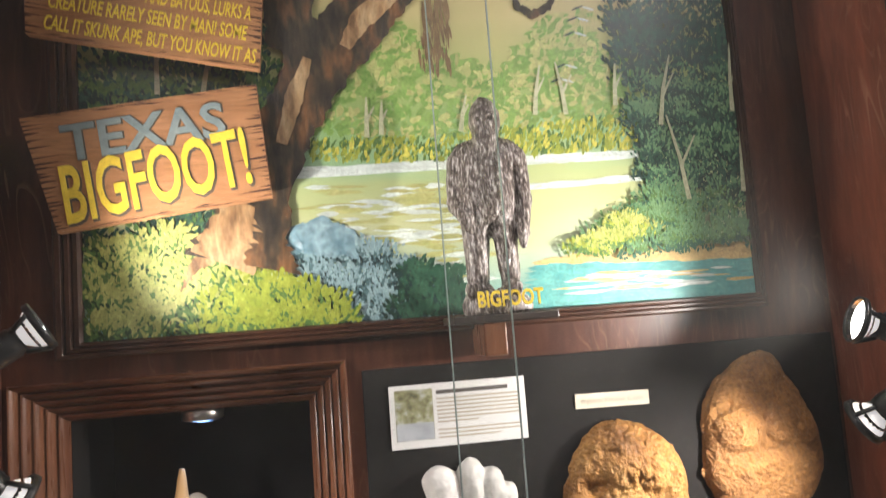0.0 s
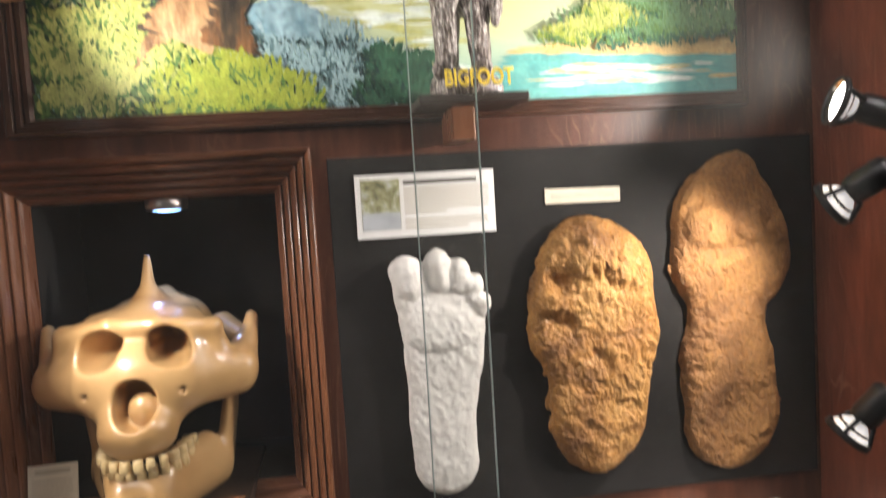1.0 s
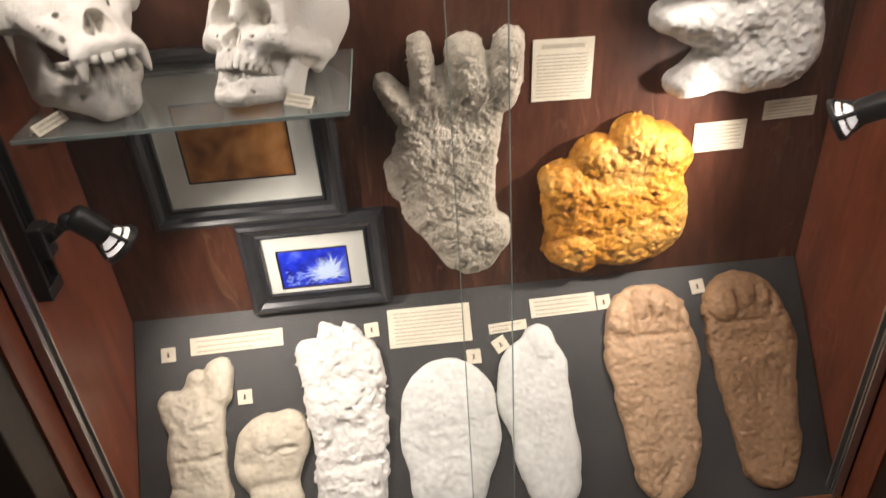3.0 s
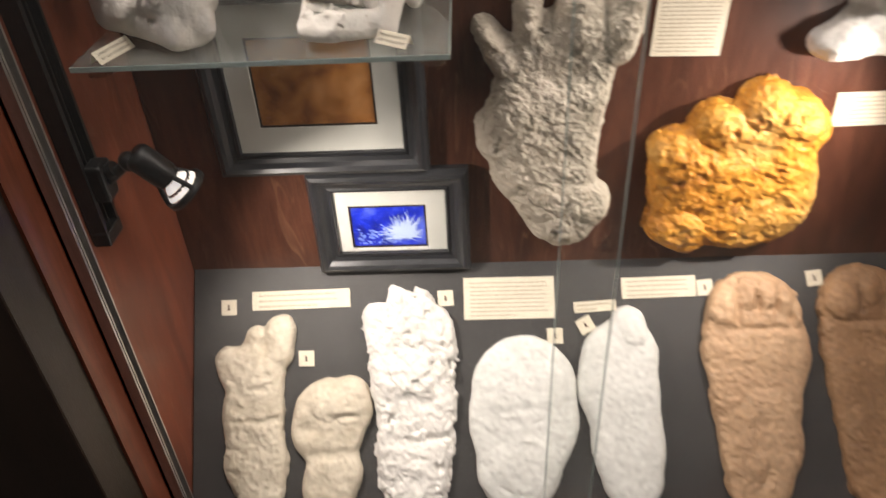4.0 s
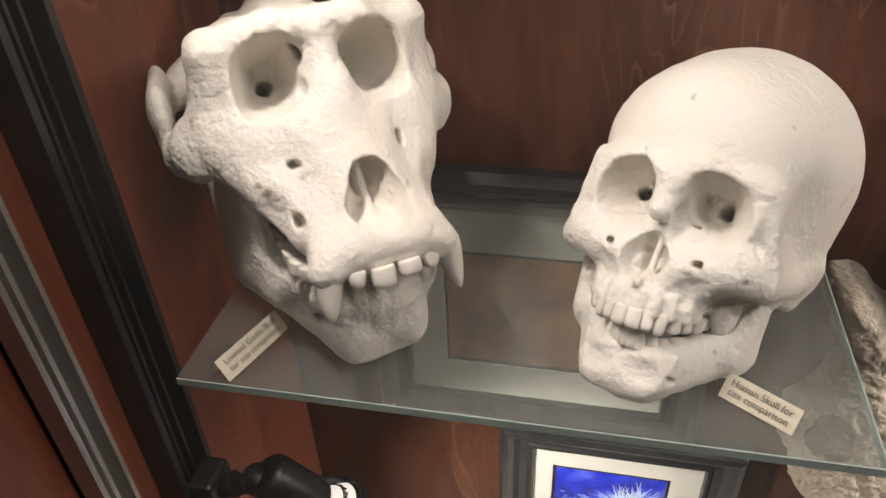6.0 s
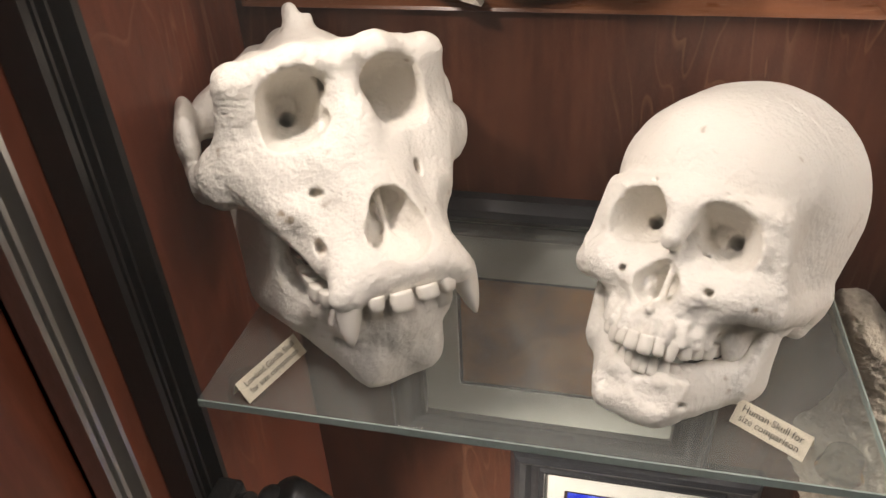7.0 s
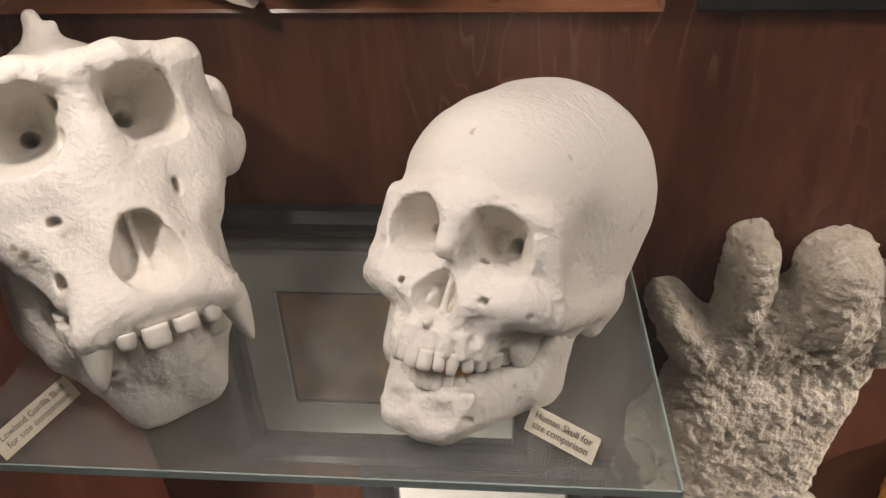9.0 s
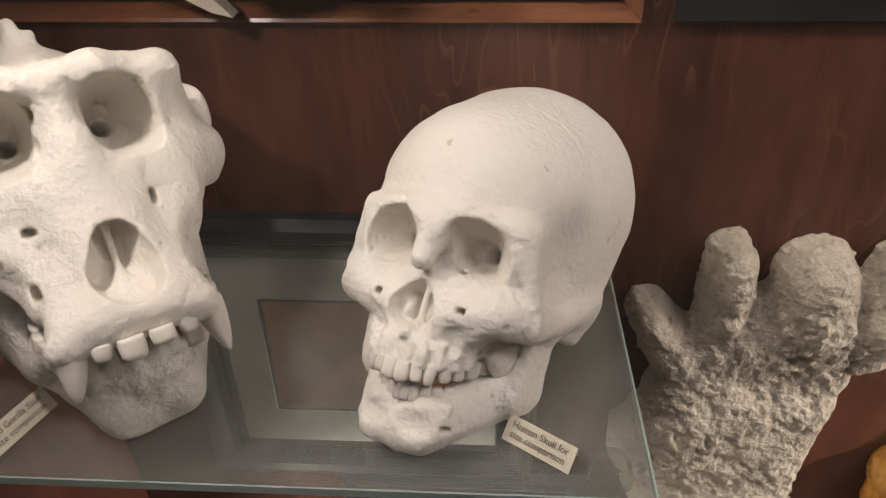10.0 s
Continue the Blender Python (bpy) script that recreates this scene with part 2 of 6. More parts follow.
# ---- mesh tools ----
def link_mesh(name, verts, faces, mat, smooth=True):
    me = bpy.data.meshes.new(name)
    me.from_pydata(verts, [], faces)
    me.materials.append(mat)
    if smooth:
        me.polygons.foreach_set("use_smooth", np.ones(len(me.polygons), bool))
    me.update()
    return new(name, me)


def part(name, bm, mat, parent=None, label="", smooth=False):
    """A bmesh as one mesh object, under parent."""
    me = bpy.data.meshes.new(name)
    bmesh.ops.recalc_face_normals(bm, faces=bm.faces)
    bm.to_mesh(me)
    bm.free()
    me.materials.append(mat)
    if smooth:
        me.polygons.foreach_set("use_smooth", np.ones(len(me.polygons), bool))
    ob = new(name, me)
    ob.parent = parent
    if label:
        ob["label"] = label
    return ob


def under(ob, parent, label=""):
    ob.parent = parent
    if label:
        ob["label"] = label
    return ob


def thing(name, m, label, category, group="", kind=""):
    ob = new(name)
    ob.empty_display_size = 0.02
    ob.matrix_world = m
    return tagged(ob, label, category, group, kind)


def box(x0, y0, z0, x1, y1, z1, bevel=0.0, bm=None):
    b = bmesh.new() if bm is None else bm
    made = bmesh.ops.create_cube(b, size=1.0, matrix=Matrix.Translation(((x0 + x1) / 2, (y0 + y1) / 2, (z0 + z1) / 2)) @ Matrix.Diagonal((abs(x1 - x0), abs(y1 - y0), abs(z1 - z0), 1)))
    if bevel:
        edges = list({e for v in made["verts"] for e in v.link_edges})
        bmesh.ops.bevel(b, geom=edges, offset=bevel, segments=2, affect="EDGES", profile=0.5)
    return b


def rod(a, b, ra, rb=None, seg=20, bm=None, caps=True):
    out = bmesh.new() if bm is None else bm
    a, b = Vector(a), Vector(b)
    d = b - a
    m = Matrix.Translation((a + b) / 2) @ d.to_track_quat("Z", "Y").to_matrix().to_4x4()
    bmesh.ops.create_cone(out, cap_ends=caps, segments=seg, radius1=ra, radius2=ra if rb is None else rb, depth=d.length, matrix=m)
    return out


def lathe(profile, seg=32, bm=None):
    """Turned about z from (radius, height) pairs."""
    b = bmesh.new() if bm is None else bm
    rings = []
    for r, z in profile:
        rings.append([b.verts.new((r * math.cos(2 * math.pi * i / seg), r * math.sin(2 * math.pi * i / seg), z)) for i in range(seg)])
    for p, q in zip(rings, rings[1:]):
        for i in range(seg):
            b.faces.new((p[i], p[(i + 1) % seg], q[(i + 1) % seg], q[i]))
    return b


def prism(points, w0, w1, bm=None):
    """A flat outline in u, v given depth from w0 to w1."""
    b = bmesh.new() if bm is None else bm
    lo = [b.verts.new((u, v, w0)) for u, v in points]
    hi = [b.verts.new((u, v, w1)) for u, v in points]
    n = len(points)
    b.faces.new(hi)
    b.faces.new(lo[::-1])
    for i in range(n):
        b.faces.new((lo[i], lo[(i + 1) % n], hi[(i + 1) % n], hi[i]))
    return b


def on_wall(x, z, out=0.0, turn=0.0):
    """u to the right, v up, w out of the back wall."""
    return Matrix(((1, 0, 0, x), (0, 0, -1, WALL - out), (0, 1, 0, z), (0, 0, 0, 1))) @ pose(0, 0, 0, 0, 0, turn)


def on_board(x, s, out=0.0, turn=0.0):
    """The same on the sloping board, s down from its upper edge."""
    c, k = math.cos(radians(SLOPE)), math.sin(radians(SLOPE))
    return Matrix(((1, 0, 0, x), (0, c, -k, BOARD_Y - s * c - out * k), (0, k, c, BOARD_Z - s * k + out * c), (0, 0, 0, 1))) @ pose(0, 0, 0, 0, 0, turn)


def lettering(name, text, size, mat, parent, m, depth=0.0002, label="", fit=None, shear=0.0, bold=0.0):
    cu = bpy.data.curves.new(name, "FONT")
    cu.body, cu.size, cu.extrude, cu.align_x, cu.align_y, cu.shear, cu.offset = text, size, depth, "CENTER", "CENTER", shear, bold
    cu.resolution_u = 3
    tmp = bpy.data.objects.new(name, cu)
    scene.collection.objects.link(tmp)
    bpy.context.view_layer.update()
    me = bpy.data.meshes.new_from_object(tmp.evaluated_get(bpy.context.evaluated_depsgraph_get()))
    scene.collection.objects.unlink(tmp)
    bpy.data.objects.remove(tmp)
    me.materials.clear()
    me.materials.append(mat)
    ob = new(name, me)
    ob.parent = parent
    if fit:
        xs = [v.co.x for v in me.vertices]
        wide = max(xs) - min(xs)
        m = m @ Matrix.Diagonal((fit / wide, 1, 1, 1))
    ob.matrix_basis = m
    if label:
        ob["label"] = label
    return ob


# ---- shaped solids: distance fields in millimetres, turned into smooth skins ----
class Field:
    def __init__(self, lo, hi, h):
        self.h, self.lo = h, np.array(lo, np.float32)
        n = [int((b - a) / h) + 1 for a, b in zip(lo, hi)]
        ax = [np.float32(a) + np.float32(h) * np.arange(k, dtype=np.float32) for a, k in zip(lo, n)]
        self.x, self.y, self.z = np.meshgrid(*ax, indexing="ij", sparse=True)
        self.shape = n

    def ball(self, c, r, turn=0.0):
        """An ellipsoid; turn: degrees about x."""
        x, y, z = self.x - c[0], self.y - c[1], self.z - c[2]
        if turn:
            k, s = math.cos(radians(turn)), math.sin(radians(turn))
            y, z = k * y + s * z, -s * y + k * z
        a = np.sqrt((x / r[0]) ** 2 + (y / r[1]) ** 2 + (z / r[2]) ** 2)
        g = np.sqrt((x / r[0] ** 2) ** 2 + (y / r[1] ** 2) ** 2 + (z / r[2] ** 2) ** 2) + 1e-6
        return a * (a - 1) / g

    def limb(self, a, b, ra, rb=None, flat=(1, 1, 1)):
        rb = ra if rb is None else rb
        d = [q - p for p, q in zip(a, b)]
        px, py, pz = self.x - a[0], self.y - a[1], self.z - a[2]
        t = np.clip((px * d[0] + py * d[1] + pz * d[2]) / max(1e-6, sum(v * v for v in d)), 0, 1)
        return np.sqrt(((px - t * d[0]) / flat[0]) ** 2 + ((py - t * d[1]) / flat[1]) ** 2 + ((pz - t * d[2]) / flat[2]) ** 2) - (ra + (rb - ra) * t)

    def socket(self, c, apex, ra, rb, wide, high, p, droop):
        """A hollow that narrows from c back to apex, rounded square across; droop lowers its outer side."""
        t = np.clip((self.y - c[1]) / (apex[1] - c[1]), 0, 1)
        x = self.x - (c[0] + (apex[0] - c[0]) * t)
        z = self.z - (c[2] + (apex[2] - c[2]) * t) + droop * x * math.copysign(1, c[0])
        r = ra + (rb - ra) * t ** 1.5
        d = ((np.abs(x) / wide) ** p + (np.abs(z) / high) ** p) ** (1 / p)
        return np.maximum((d - r) * min(wide, high), (self.y - apex[1]) * 0.6)

    def grain(self, size, seed, octaves=3):
        """Lattice noise of about -1 to 1 with features of that size."""
        rs, out, amp = np.random.RandomState(seed), 0.0, 1.0
        full = [v.reshape(-1) for v in (self.x, self.y, self.z)]
        for _ in range(octaves):
            idx, fr = [], []
            for v in full:
                q = (v - v.min()) / size
                i = np.floor(q).astype(int)
                f = (q - i).astype(np.float32)
                idx.append(i)
                fr.append(f * f * (3 - 2 * f))
            lat = rs.rand(*[i.max() + 2 for i in idx]).astype(np.float32) * 2 - 1
            g = lat[np.ix_(idx[0], np.arange(lat.shape[1]), np.arange(lat.shape[2]))] * (1 - fr[0])[:, None, None] + lat[np.ix_(idx[0] + 1, np.arange(lat.shape[1]), np.arange(lat.shape[2]))] * fr[0][:, None, None]
            g = g[:, idx[1], :] * (1 - fr[1])[None, :, None] + g[:, idx[1] + 1, :] * fr[1][None, :, None]
            g = g[:, :, idx[2]] * (1 - fr[2]) + g[:, :, idx[2] + 1] * fr[2]
            out = out + amp * g
            amp *= 0.5
            size *= 0.5
        return out

    def skin(self, f, scale=0.001):
        """Vertices and quads of the surface f = 0."""
        f = np.broadcast_to(f, self.shape).astype(np.float32)
        f = f.copy()
        f[0], f[-1], f[:, 0], f[:, -1], f[:, :, 0], f[:, :, -1] = 1, 1, 1, 1, 1, 1
        s = f < 0
        n = self.shape
        acc = np.zeros((n[0] - 1, n[1] - 1, n[2] - 1, 3), np.float32)
        cnt = np.zeros((n[0] - 1, n[1] - 1, n[2] - 1), np.float32)
        crossing = []
        for ax in range(3):
            a = [slice(None)] * 3
            b = [slice(None)] * 3
            a[ax], b[ax] = slice(0, -1), slice(1, None)
            ch = s[tuple(a)] != s[tuple(b)]
            i = np.argwhere(ch)
            fa, fb = f[tuple(a)][ch], f[tuple(b)][ch]
            p = i.astype(np.float32)
            p[:, ax] += fa / (fa - fb)
            o = [k for k in range(3) if k != ax]
            for d0 in (0, -1):
                for d1 in (0, -1):
                    c = i.copy()
                    c[:, o[0]] += d0
                    c[:, o[1]] += d1
                    np.add.at(acc, tuple(c.T), p)
                    np.add.at(cnt, tuple(c.T), 1)
            crossing.append((ax, i, s[tuple(a)][ch]))
        cell = np.argwhere(cnt > 0)
        ids = np.full(cnt.shape, -1, np.int64)
        ids[tuple(cell.T)] = np.arange(len(cell))
        v = acc[tuple(cell.T)] / cnt[tuple(cell.T)][:, None] * self.h + self.lo
        quads = []
        for ax, i, inside in crossing:
            o = ((1, 2), (2, 0), (0, 1))[ax]
            ring = []
            for d0, d1 in ((0, 0), (-1, 0), (-1, -1), (0, -1)):
                c = i.copy()
                c[:, o[0]] += d0
                c[:, o[1]] += d1
                ring.append(ids[tuple(c.T)])
            q = np.stack(ring, 1)
            q[~inside] = q[~inside][:, ::-1]
            quads.append(q)
        return (v * scale), np.concatenate(quads)[:, ::-1]


def join(a, b, k):
    h = np.clip(0.5 + 0.5 * (b - a) / k, 0, 1)
    return b + (a - b) * h - k * h * (1 - h)


def cut(a, b, k):
    """a without b, with a rounded rim."""
    return -join(-a, b, k)


def both(fn, *args):
    """A left and a right one."""
    def flip(p):
        return (-p[0], *p[1:])
    return fn(*args), fn(*[flip(a) if i < 2 else a for i, a in enumerate(args)])


def add_both(f, k, fn, *args):
    for g in both(fn, *args):
        f = join(f, g, k)
    return f


def cut_both(f, k, fn, *args):
    for g in both(fn, *args):
        f = cut(f, g, k)
    return f


def solid(name, field, f, mat, parent, label=""):
    v, q = field.skin(f)
    me = bpy.data.meshes.new(name)
    me.vertices.add(len(v))
    me.vertices.foreach_set("co", np.ascontiguousarray(v, np.float32).ravel())
    me.loops.add(q.size)
    me.loops.foreach_set("vertex_index", q.astype(np.int32).ravel())
    me.polygons.add(len(q))
    me.polygons.foreach_set("loop_start", np.arange(0, q.size, 4, dtype=np.int32))
    me.polygons.foreach_set("use_smooth", np.ones(len(q), bool))
    me.update(calc_edges=True)
    me.validate()
    me.materials.append(mat)
    ob = new(name, me)
    ob.parent = parent
    if label:
        ob["label"] = label
    return ob


# ---- structure ----
def structure(name, bm, mat, label, category="wall"):
    ob = part(name, bm, mat)
    return tagged(ob, label, category, kind="structure")


NX0, NX1, NZ0, NZ1, SPLAY, DEEP = -0.402, 0.003, 1.222, 1.708, 0.052, 0.055
TOP, FLOOR = 2.46, 0.30
bm = bmesh.new()
for x0, z0, x1, z1 in ((LEFT, FLOOR, NX0, TOP), (NX1, FLOOR, RIGHT, TOP), (NX0, FLOOR, NX1, NZ0), (NX0, NZ1, NX1, TOP)):
    box(x0, WALL, z0, x1, WALL + 0.02, z1, bm=bm)
bmesh.ops.remove_doubles(bm, verts=bm.verts, dist=1e-5)
structure("wall_back", bm, WOOD, "reddish brown stained plywood back wall of the display case")
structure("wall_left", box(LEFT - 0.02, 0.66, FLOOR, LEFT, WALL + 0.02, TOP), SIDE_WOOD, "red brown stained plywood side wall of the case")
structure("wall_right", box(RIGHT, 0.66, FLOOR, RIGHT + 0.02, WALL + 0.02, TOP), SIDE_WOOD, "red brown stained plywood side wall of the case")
structure("ceiling", box(LEFT - 0.02, 0.66, TOP, RIGHT + 0.02, WALL + 0.3, TOP + 0.02), DARK_WOOD, "dark wooden top of the display case", "ceiling")
structure("case_floor", box(LEFT, 0.66, FLOOR, RIGHT, WALL, FLOOR + 0.02), DARK_WOOD, "dark wooden bottom of the display case", "floor")

# niche behind the back wall
bm = bmesh.new()
bx0, bx1, bz0, bz1, by = NX0 + SPLAY, NX1 - SPLAY, NZ0 + SPLAY, NZ1 - SPLAY, 1.20
fy = WALL + DEEP
box(bx0 - 0.012, by, bz0 - 0.012, bx1 + 0.012, by + 0.012, bz1 + 0.012, bm=bm)
box(bx0 - 0.012, fy, bz0, bx0, by, bz1, bm=bm)
box(bx1, fy, bz0, bx1 + 0.012, by, bz1, bm=bm)
box(bx0 - 0.012, fy, bz0 - 0.012, bx1 + 0.012, by, bz0, bm=bm)
box(bx0 - 0.012, fy, bz1, bx1 + 0.012, by, bz1 + 0.012, bm=bm)
structure("wall_niche", bm, BLACK_BOARD, "black painted niche recessed into the case wall")


def fluted_frame():
    """Splayed moulding of half-round reeds that leads into the niche, mitred."""
    root = thing("niche_frame", Matrix(), "fluted red brown wooden frame splayed into the niche", "frame", kind="structure")
    n = 5
    steps = []
    for i in range(n):
        for k in range(7):
            a = math.pi * k / 6
            t = (i + 0.5 - 0.46 * math.cos(a)) / n
            steps.append((t * SPLAY - 0.25 * 0.011 * math.sin(a), t * DEEP - 0.011 * math.sin(a)))
    def corner(t, right, upper):
        return (NX1 - t if right else NX0 + t), (NZ1 - t if upper else NZ0 + t)
    for name, a, b, mat in (("jamb", (1, 1), (1, 0), MOULDING), ("jamb", (0, 0), (0, 1), MOULDING), ("head_rail", (0, 1), (1, 1), MOULDING_H), ("sill_rail", (1, 0), (0, 0), MOULDING_H)):
        bm = bmesh.new()
        last = None
        for t, d in steps:
            pa, pb = corner(t, *a), corner(t, *b)
            cur = [bm.verts.new((pa[0], WALL + d, pa[1])), bm.verts.new((pb[0], WALL + d, pb[1]))]
            if last:
                bm.faces.new((last[0], last[1], cur[1], cur[0]))
            last = cur
        ob = part(name, bm, mat, root)
    return root


fluted_frame()

# black board behind the large casts, and the sloping board below
structure("panel_upper", box(0.022, WALL - 0.006, 1.222, RIGHT - 0.008, WALL, 1.693, 0.0015), BLACK_BOARD, "black painted board behind three large footprint casts", "panel")
ob = part("panel_sloping", box(LEFT + 0.002 - 0.14, -0.375, -0.012, RIGHT - 0.002 - 0.14, 0.012, 0.0, 0.001), GREY_BOARD)
ob.matrix_world = on_board(0.14, 0.0)
tagged(ob, "charcoal sloping board behind a row of footprint casts", "panel", kind="structure")
c48, s48 = math.cos(radians(SLOPE)), math.sin(radians(SLOPE))
ly, lz = BOARD_Y - 0.372 * c48, BOARD_Z - 0.372 * s48
structure("ledge", box(LEFT, ly - 0.055, lz - 0.03, RIGHT, ly - 0.004, lz + 0.004, 0.004), MOULDING_H, "brown wooden ledge below the sloping board", "trim")
structure("wall_apron", box(LEFT, ly - 0.05, FLOOR, RIGHT, ly - 0.03, lz - 0.03), WOOD, "stained plywood below the ledge")

# front of the case: dark stiles and rails, aluminium channels, two overlapping sliding panes
bm = bmesh.new()
box(LEFT - 0.16, 0.60, 0.0, LEFT - 0.004, 0.700, 2.6, 0.003, bm=bm)
structure("stile_left", bm, DARK_WOOD, "dark wooden front post of the display case", "trim")
structure("stile_right", box(RIGHT + 0.004, 0.60, 0.0, RIGHT + 0.16, 0.700, 2.6, 0.003), DARK_WOOD, "dark wooden front post of the display case", "trim")
structure("rail_top", box(LEFT - 0.004, 0.60, TOP + 0.001, RIGHT + 0.004, 0.685, 2.6, 0.003), DARK_WOOD, "dark wooden top rail of the display case", "trim")
structure("rail_bottom", box(LEFT - 0.004, 0.60, 0.0, RIGHT + 0.004, 0.685, FLOOR - 0.001, 0.003), DARK_WOOD, "dark wooden bottom rail of the display case", "trim")


def channel(x, side):
    bm = bmesh.new()
    for y0, y1, d in ((0.704, 0.7075, 0.016), (0.7135, 0.7165, 0.013), (0.723, 0.726, 0.016), (0.704, 0.726, 0.003)):
        box(min(x, x + side * d), y0, FLOOR + 0.02, max(x, x + side * d), y1, TOP - 0.005, bm=bm)
    return structure("glass_channel", bm, ALUMINIUM, "brushed aluminium channel that holds the sliding glass", "trim")


channel(LEFT + 0.001, 1)
channel(RIGHT - 0.001, -1)


def pane(name, x0, x1, y, edge_x):
    root = thing(name, pose((x0 + x1) / 2, y, FLOOR + 0.03), "clear sliding glass pane at the front of the case", "glass", "sliding panes", "structure")
    w, h = (x1 - x0) / 2, TOP - 0.02 - FLOOR - 0.03
    g = part("glass_sheet", box(-w, -0.0025, 0, w, 0.0025, h), VEILED_PANE, root)
    g.visible_shadow = False
    e = edge_x - (x0 + x1) / 2
    s = 1 if e > 0 else -1
    part("polished_edge", box(min(e + s * 0.0004, e + s * 0.0014), -0.0022, 0, max(e + s * 0.0004, e + s * 0.0014), 0.0022, h), GLASS_EDGE, root)
    return root


pane("glass_pane", LEFT + 0.012, 0.165, 0.7105, 0.165)
pane("glass_pane", 0.106, RIGHT - 0.012, 0.7195, 0.106)

# the gallery round the case, closed
ROOM = material("gallery_paint", ((0.05, 0.035, 0.028), (0.07, 0.05, 0.04)), rough=0.8, scale=3)
bm = bmesh.new()
for x0, y0, x1, y1 in ((-2.5, -3.0, -2.4, 0.60), (2.4, -3.0, 2.5, 0.60), (-2.5, -3.1, 2.5, -3.0)):
    box(x0, y0, 0, x1, y1, 2.7, bm=bm)
box(-2.4, 0.61, 0, LEFT - 0.165, 0.66, 2.7, bm=bm)
box(RIGHT + 0.165, 0.61, 0, 2.4, 0.66, 2.7, bm=bm)
box(LEFT - 0.165, 0.605, 2.6, RIGHT + 0.165, 0.66, 2.7, bm=bm)
structure("wall_gallery", bm, ROOM, "dark painted walls of the gallery")
structure("floor", box(-2.5, -3.1, -0.05, 2.5, 1.3, 0.0), material("gallery_carpet", ((0.03, 0.025, 0.022), (0.05, 0.042, 0.036)), rough=0.95, scale=20), "dark carpeted gallery floor", "floor")
structure("ceiling_gallery", box(-2.5, -3.1, 2.7, 2.5, 0.7, 2.75), ROOM, "dark gallery ceiling", "ceiling")


# ---- lamps ----
def spot(head, aim, watts, cone, blend=1.0, color=(1.0, 0.90, 0.77), size=0.012):
    d = bpy.data.lights.new("spot_beam", "SPOT")
    d.energy, d.spot_size, d.spot_blend, d.color, d.shadow_soft_size = watts, radians(cone), blend, color, size
    ob = new("spot_beam", d)
    way = (Vector(aim) - Vector(head)).normalized()
    ob.matrix_world = look(Vector(head) + way * 0.010, aim)
    return ob


def track_lamp(base, head, aim, watts, cone, side, glow=1.0):
    """A small spotlight on a wall track: adapter, arm, knuckle, body, bell and lit lens."""
    base, head, aim = Vector(base), Vector(head), Vector(aim)
    root = thing("track_spotlight", Matrix.Translation(base), "small black track spotlight with a lit reflector bulb", "spotlight", "track spotlights")
    w = (aim - head).normalized()
    back = head - w * 0.062
    b0, k = Vector((0, 0, 0)), back - base
    part("adapter", box(min(0, -side * 0.02), -0.014, -0.022, max(0, -side * 0.02), 0.014, 0.022, 0.004), BLACK_METAL, root)
    joint = k - (k.normalized() * 0.012)
    bm = rod(b0 + Vector((-side * 0.018, 0, 0)), joint, 0.0062, seg=16)
    rod(joint * 0.45 + Vector((0, 0, 0)), joint * 0.62, 0.009, seg=16, bm=bm)
    part("arm", bm, BLACK_METAL, root, smooth=False)
    bm = bmesh.new()
    bmesh.ops.create_uvsphere(bm, u_segments=16, v_segments=10, radius=0.011, matrix=Matrix.Translation(joint))
    part("knuckle", bm, BLACK_METAL, root, smooth=True)
    turn = w.to_track_quat("Z", "Y").to_matrix().to_4x4()
    m = Matrix.Translation(k) @ turn
    bm = lathe(((0.0, -0.006), (0.012, -0.006), (0.0155, -0.002), (0.016, 0.004), (0.016, 0.034), (0.0145, 0.036), (0.0145, 0.040)), 28)
    bm.transform(m)
    part("lamp_body", bm, BLACK_METAL, root, smooth=True)
    bm = lathe(((0.0250, 0.0575), (0.0262, 0.0580), (0.0266, 0.0645), (0.0245, 0.0645), (0.0240, 0.0580), (0.0250, 0.0575)), 28)
    for k4 in range(3):
        a = 2.1 * k4 + 0.4
        rod((0.0145 * math.cos(a), 0.0145 * math.sin(a), 0.038), (0.0252 * math.cos(a), 0.0252 * math.sin(a), 0.059), 0.0028, seg=8, bm=bm)
    bm.transform(m)
    part("bell", bm, BLACK_METAL, root, smooth=True)
    bm = lathe(((0.0235, 0.0625), (0.017, 0.050), (0.008, 0.044)), 28)
    bm.transform(m)
    part("reflector", bm, CHROME, root, "bright faceted reflector")
    bm = lathe(((0.0085, 0.041), (0.0150, 0.0475), (0.0215, 0.0570)), 20)
    bm.transform(m)
    part("bulb_back", bm, BULB_BACK, root, "light leaking through the back of the bulb")
    bm = lathe(((0.0205, 0.0585), (0.012, 0.0605), (0.0, 0.0608)), 24)
    bm.transform(m)
    part("lens", bm, LAMP_GLOW, root, "glowing lens", smooth=True)
    spot(head + w * 0.004, aim, watts, cone)
    return root


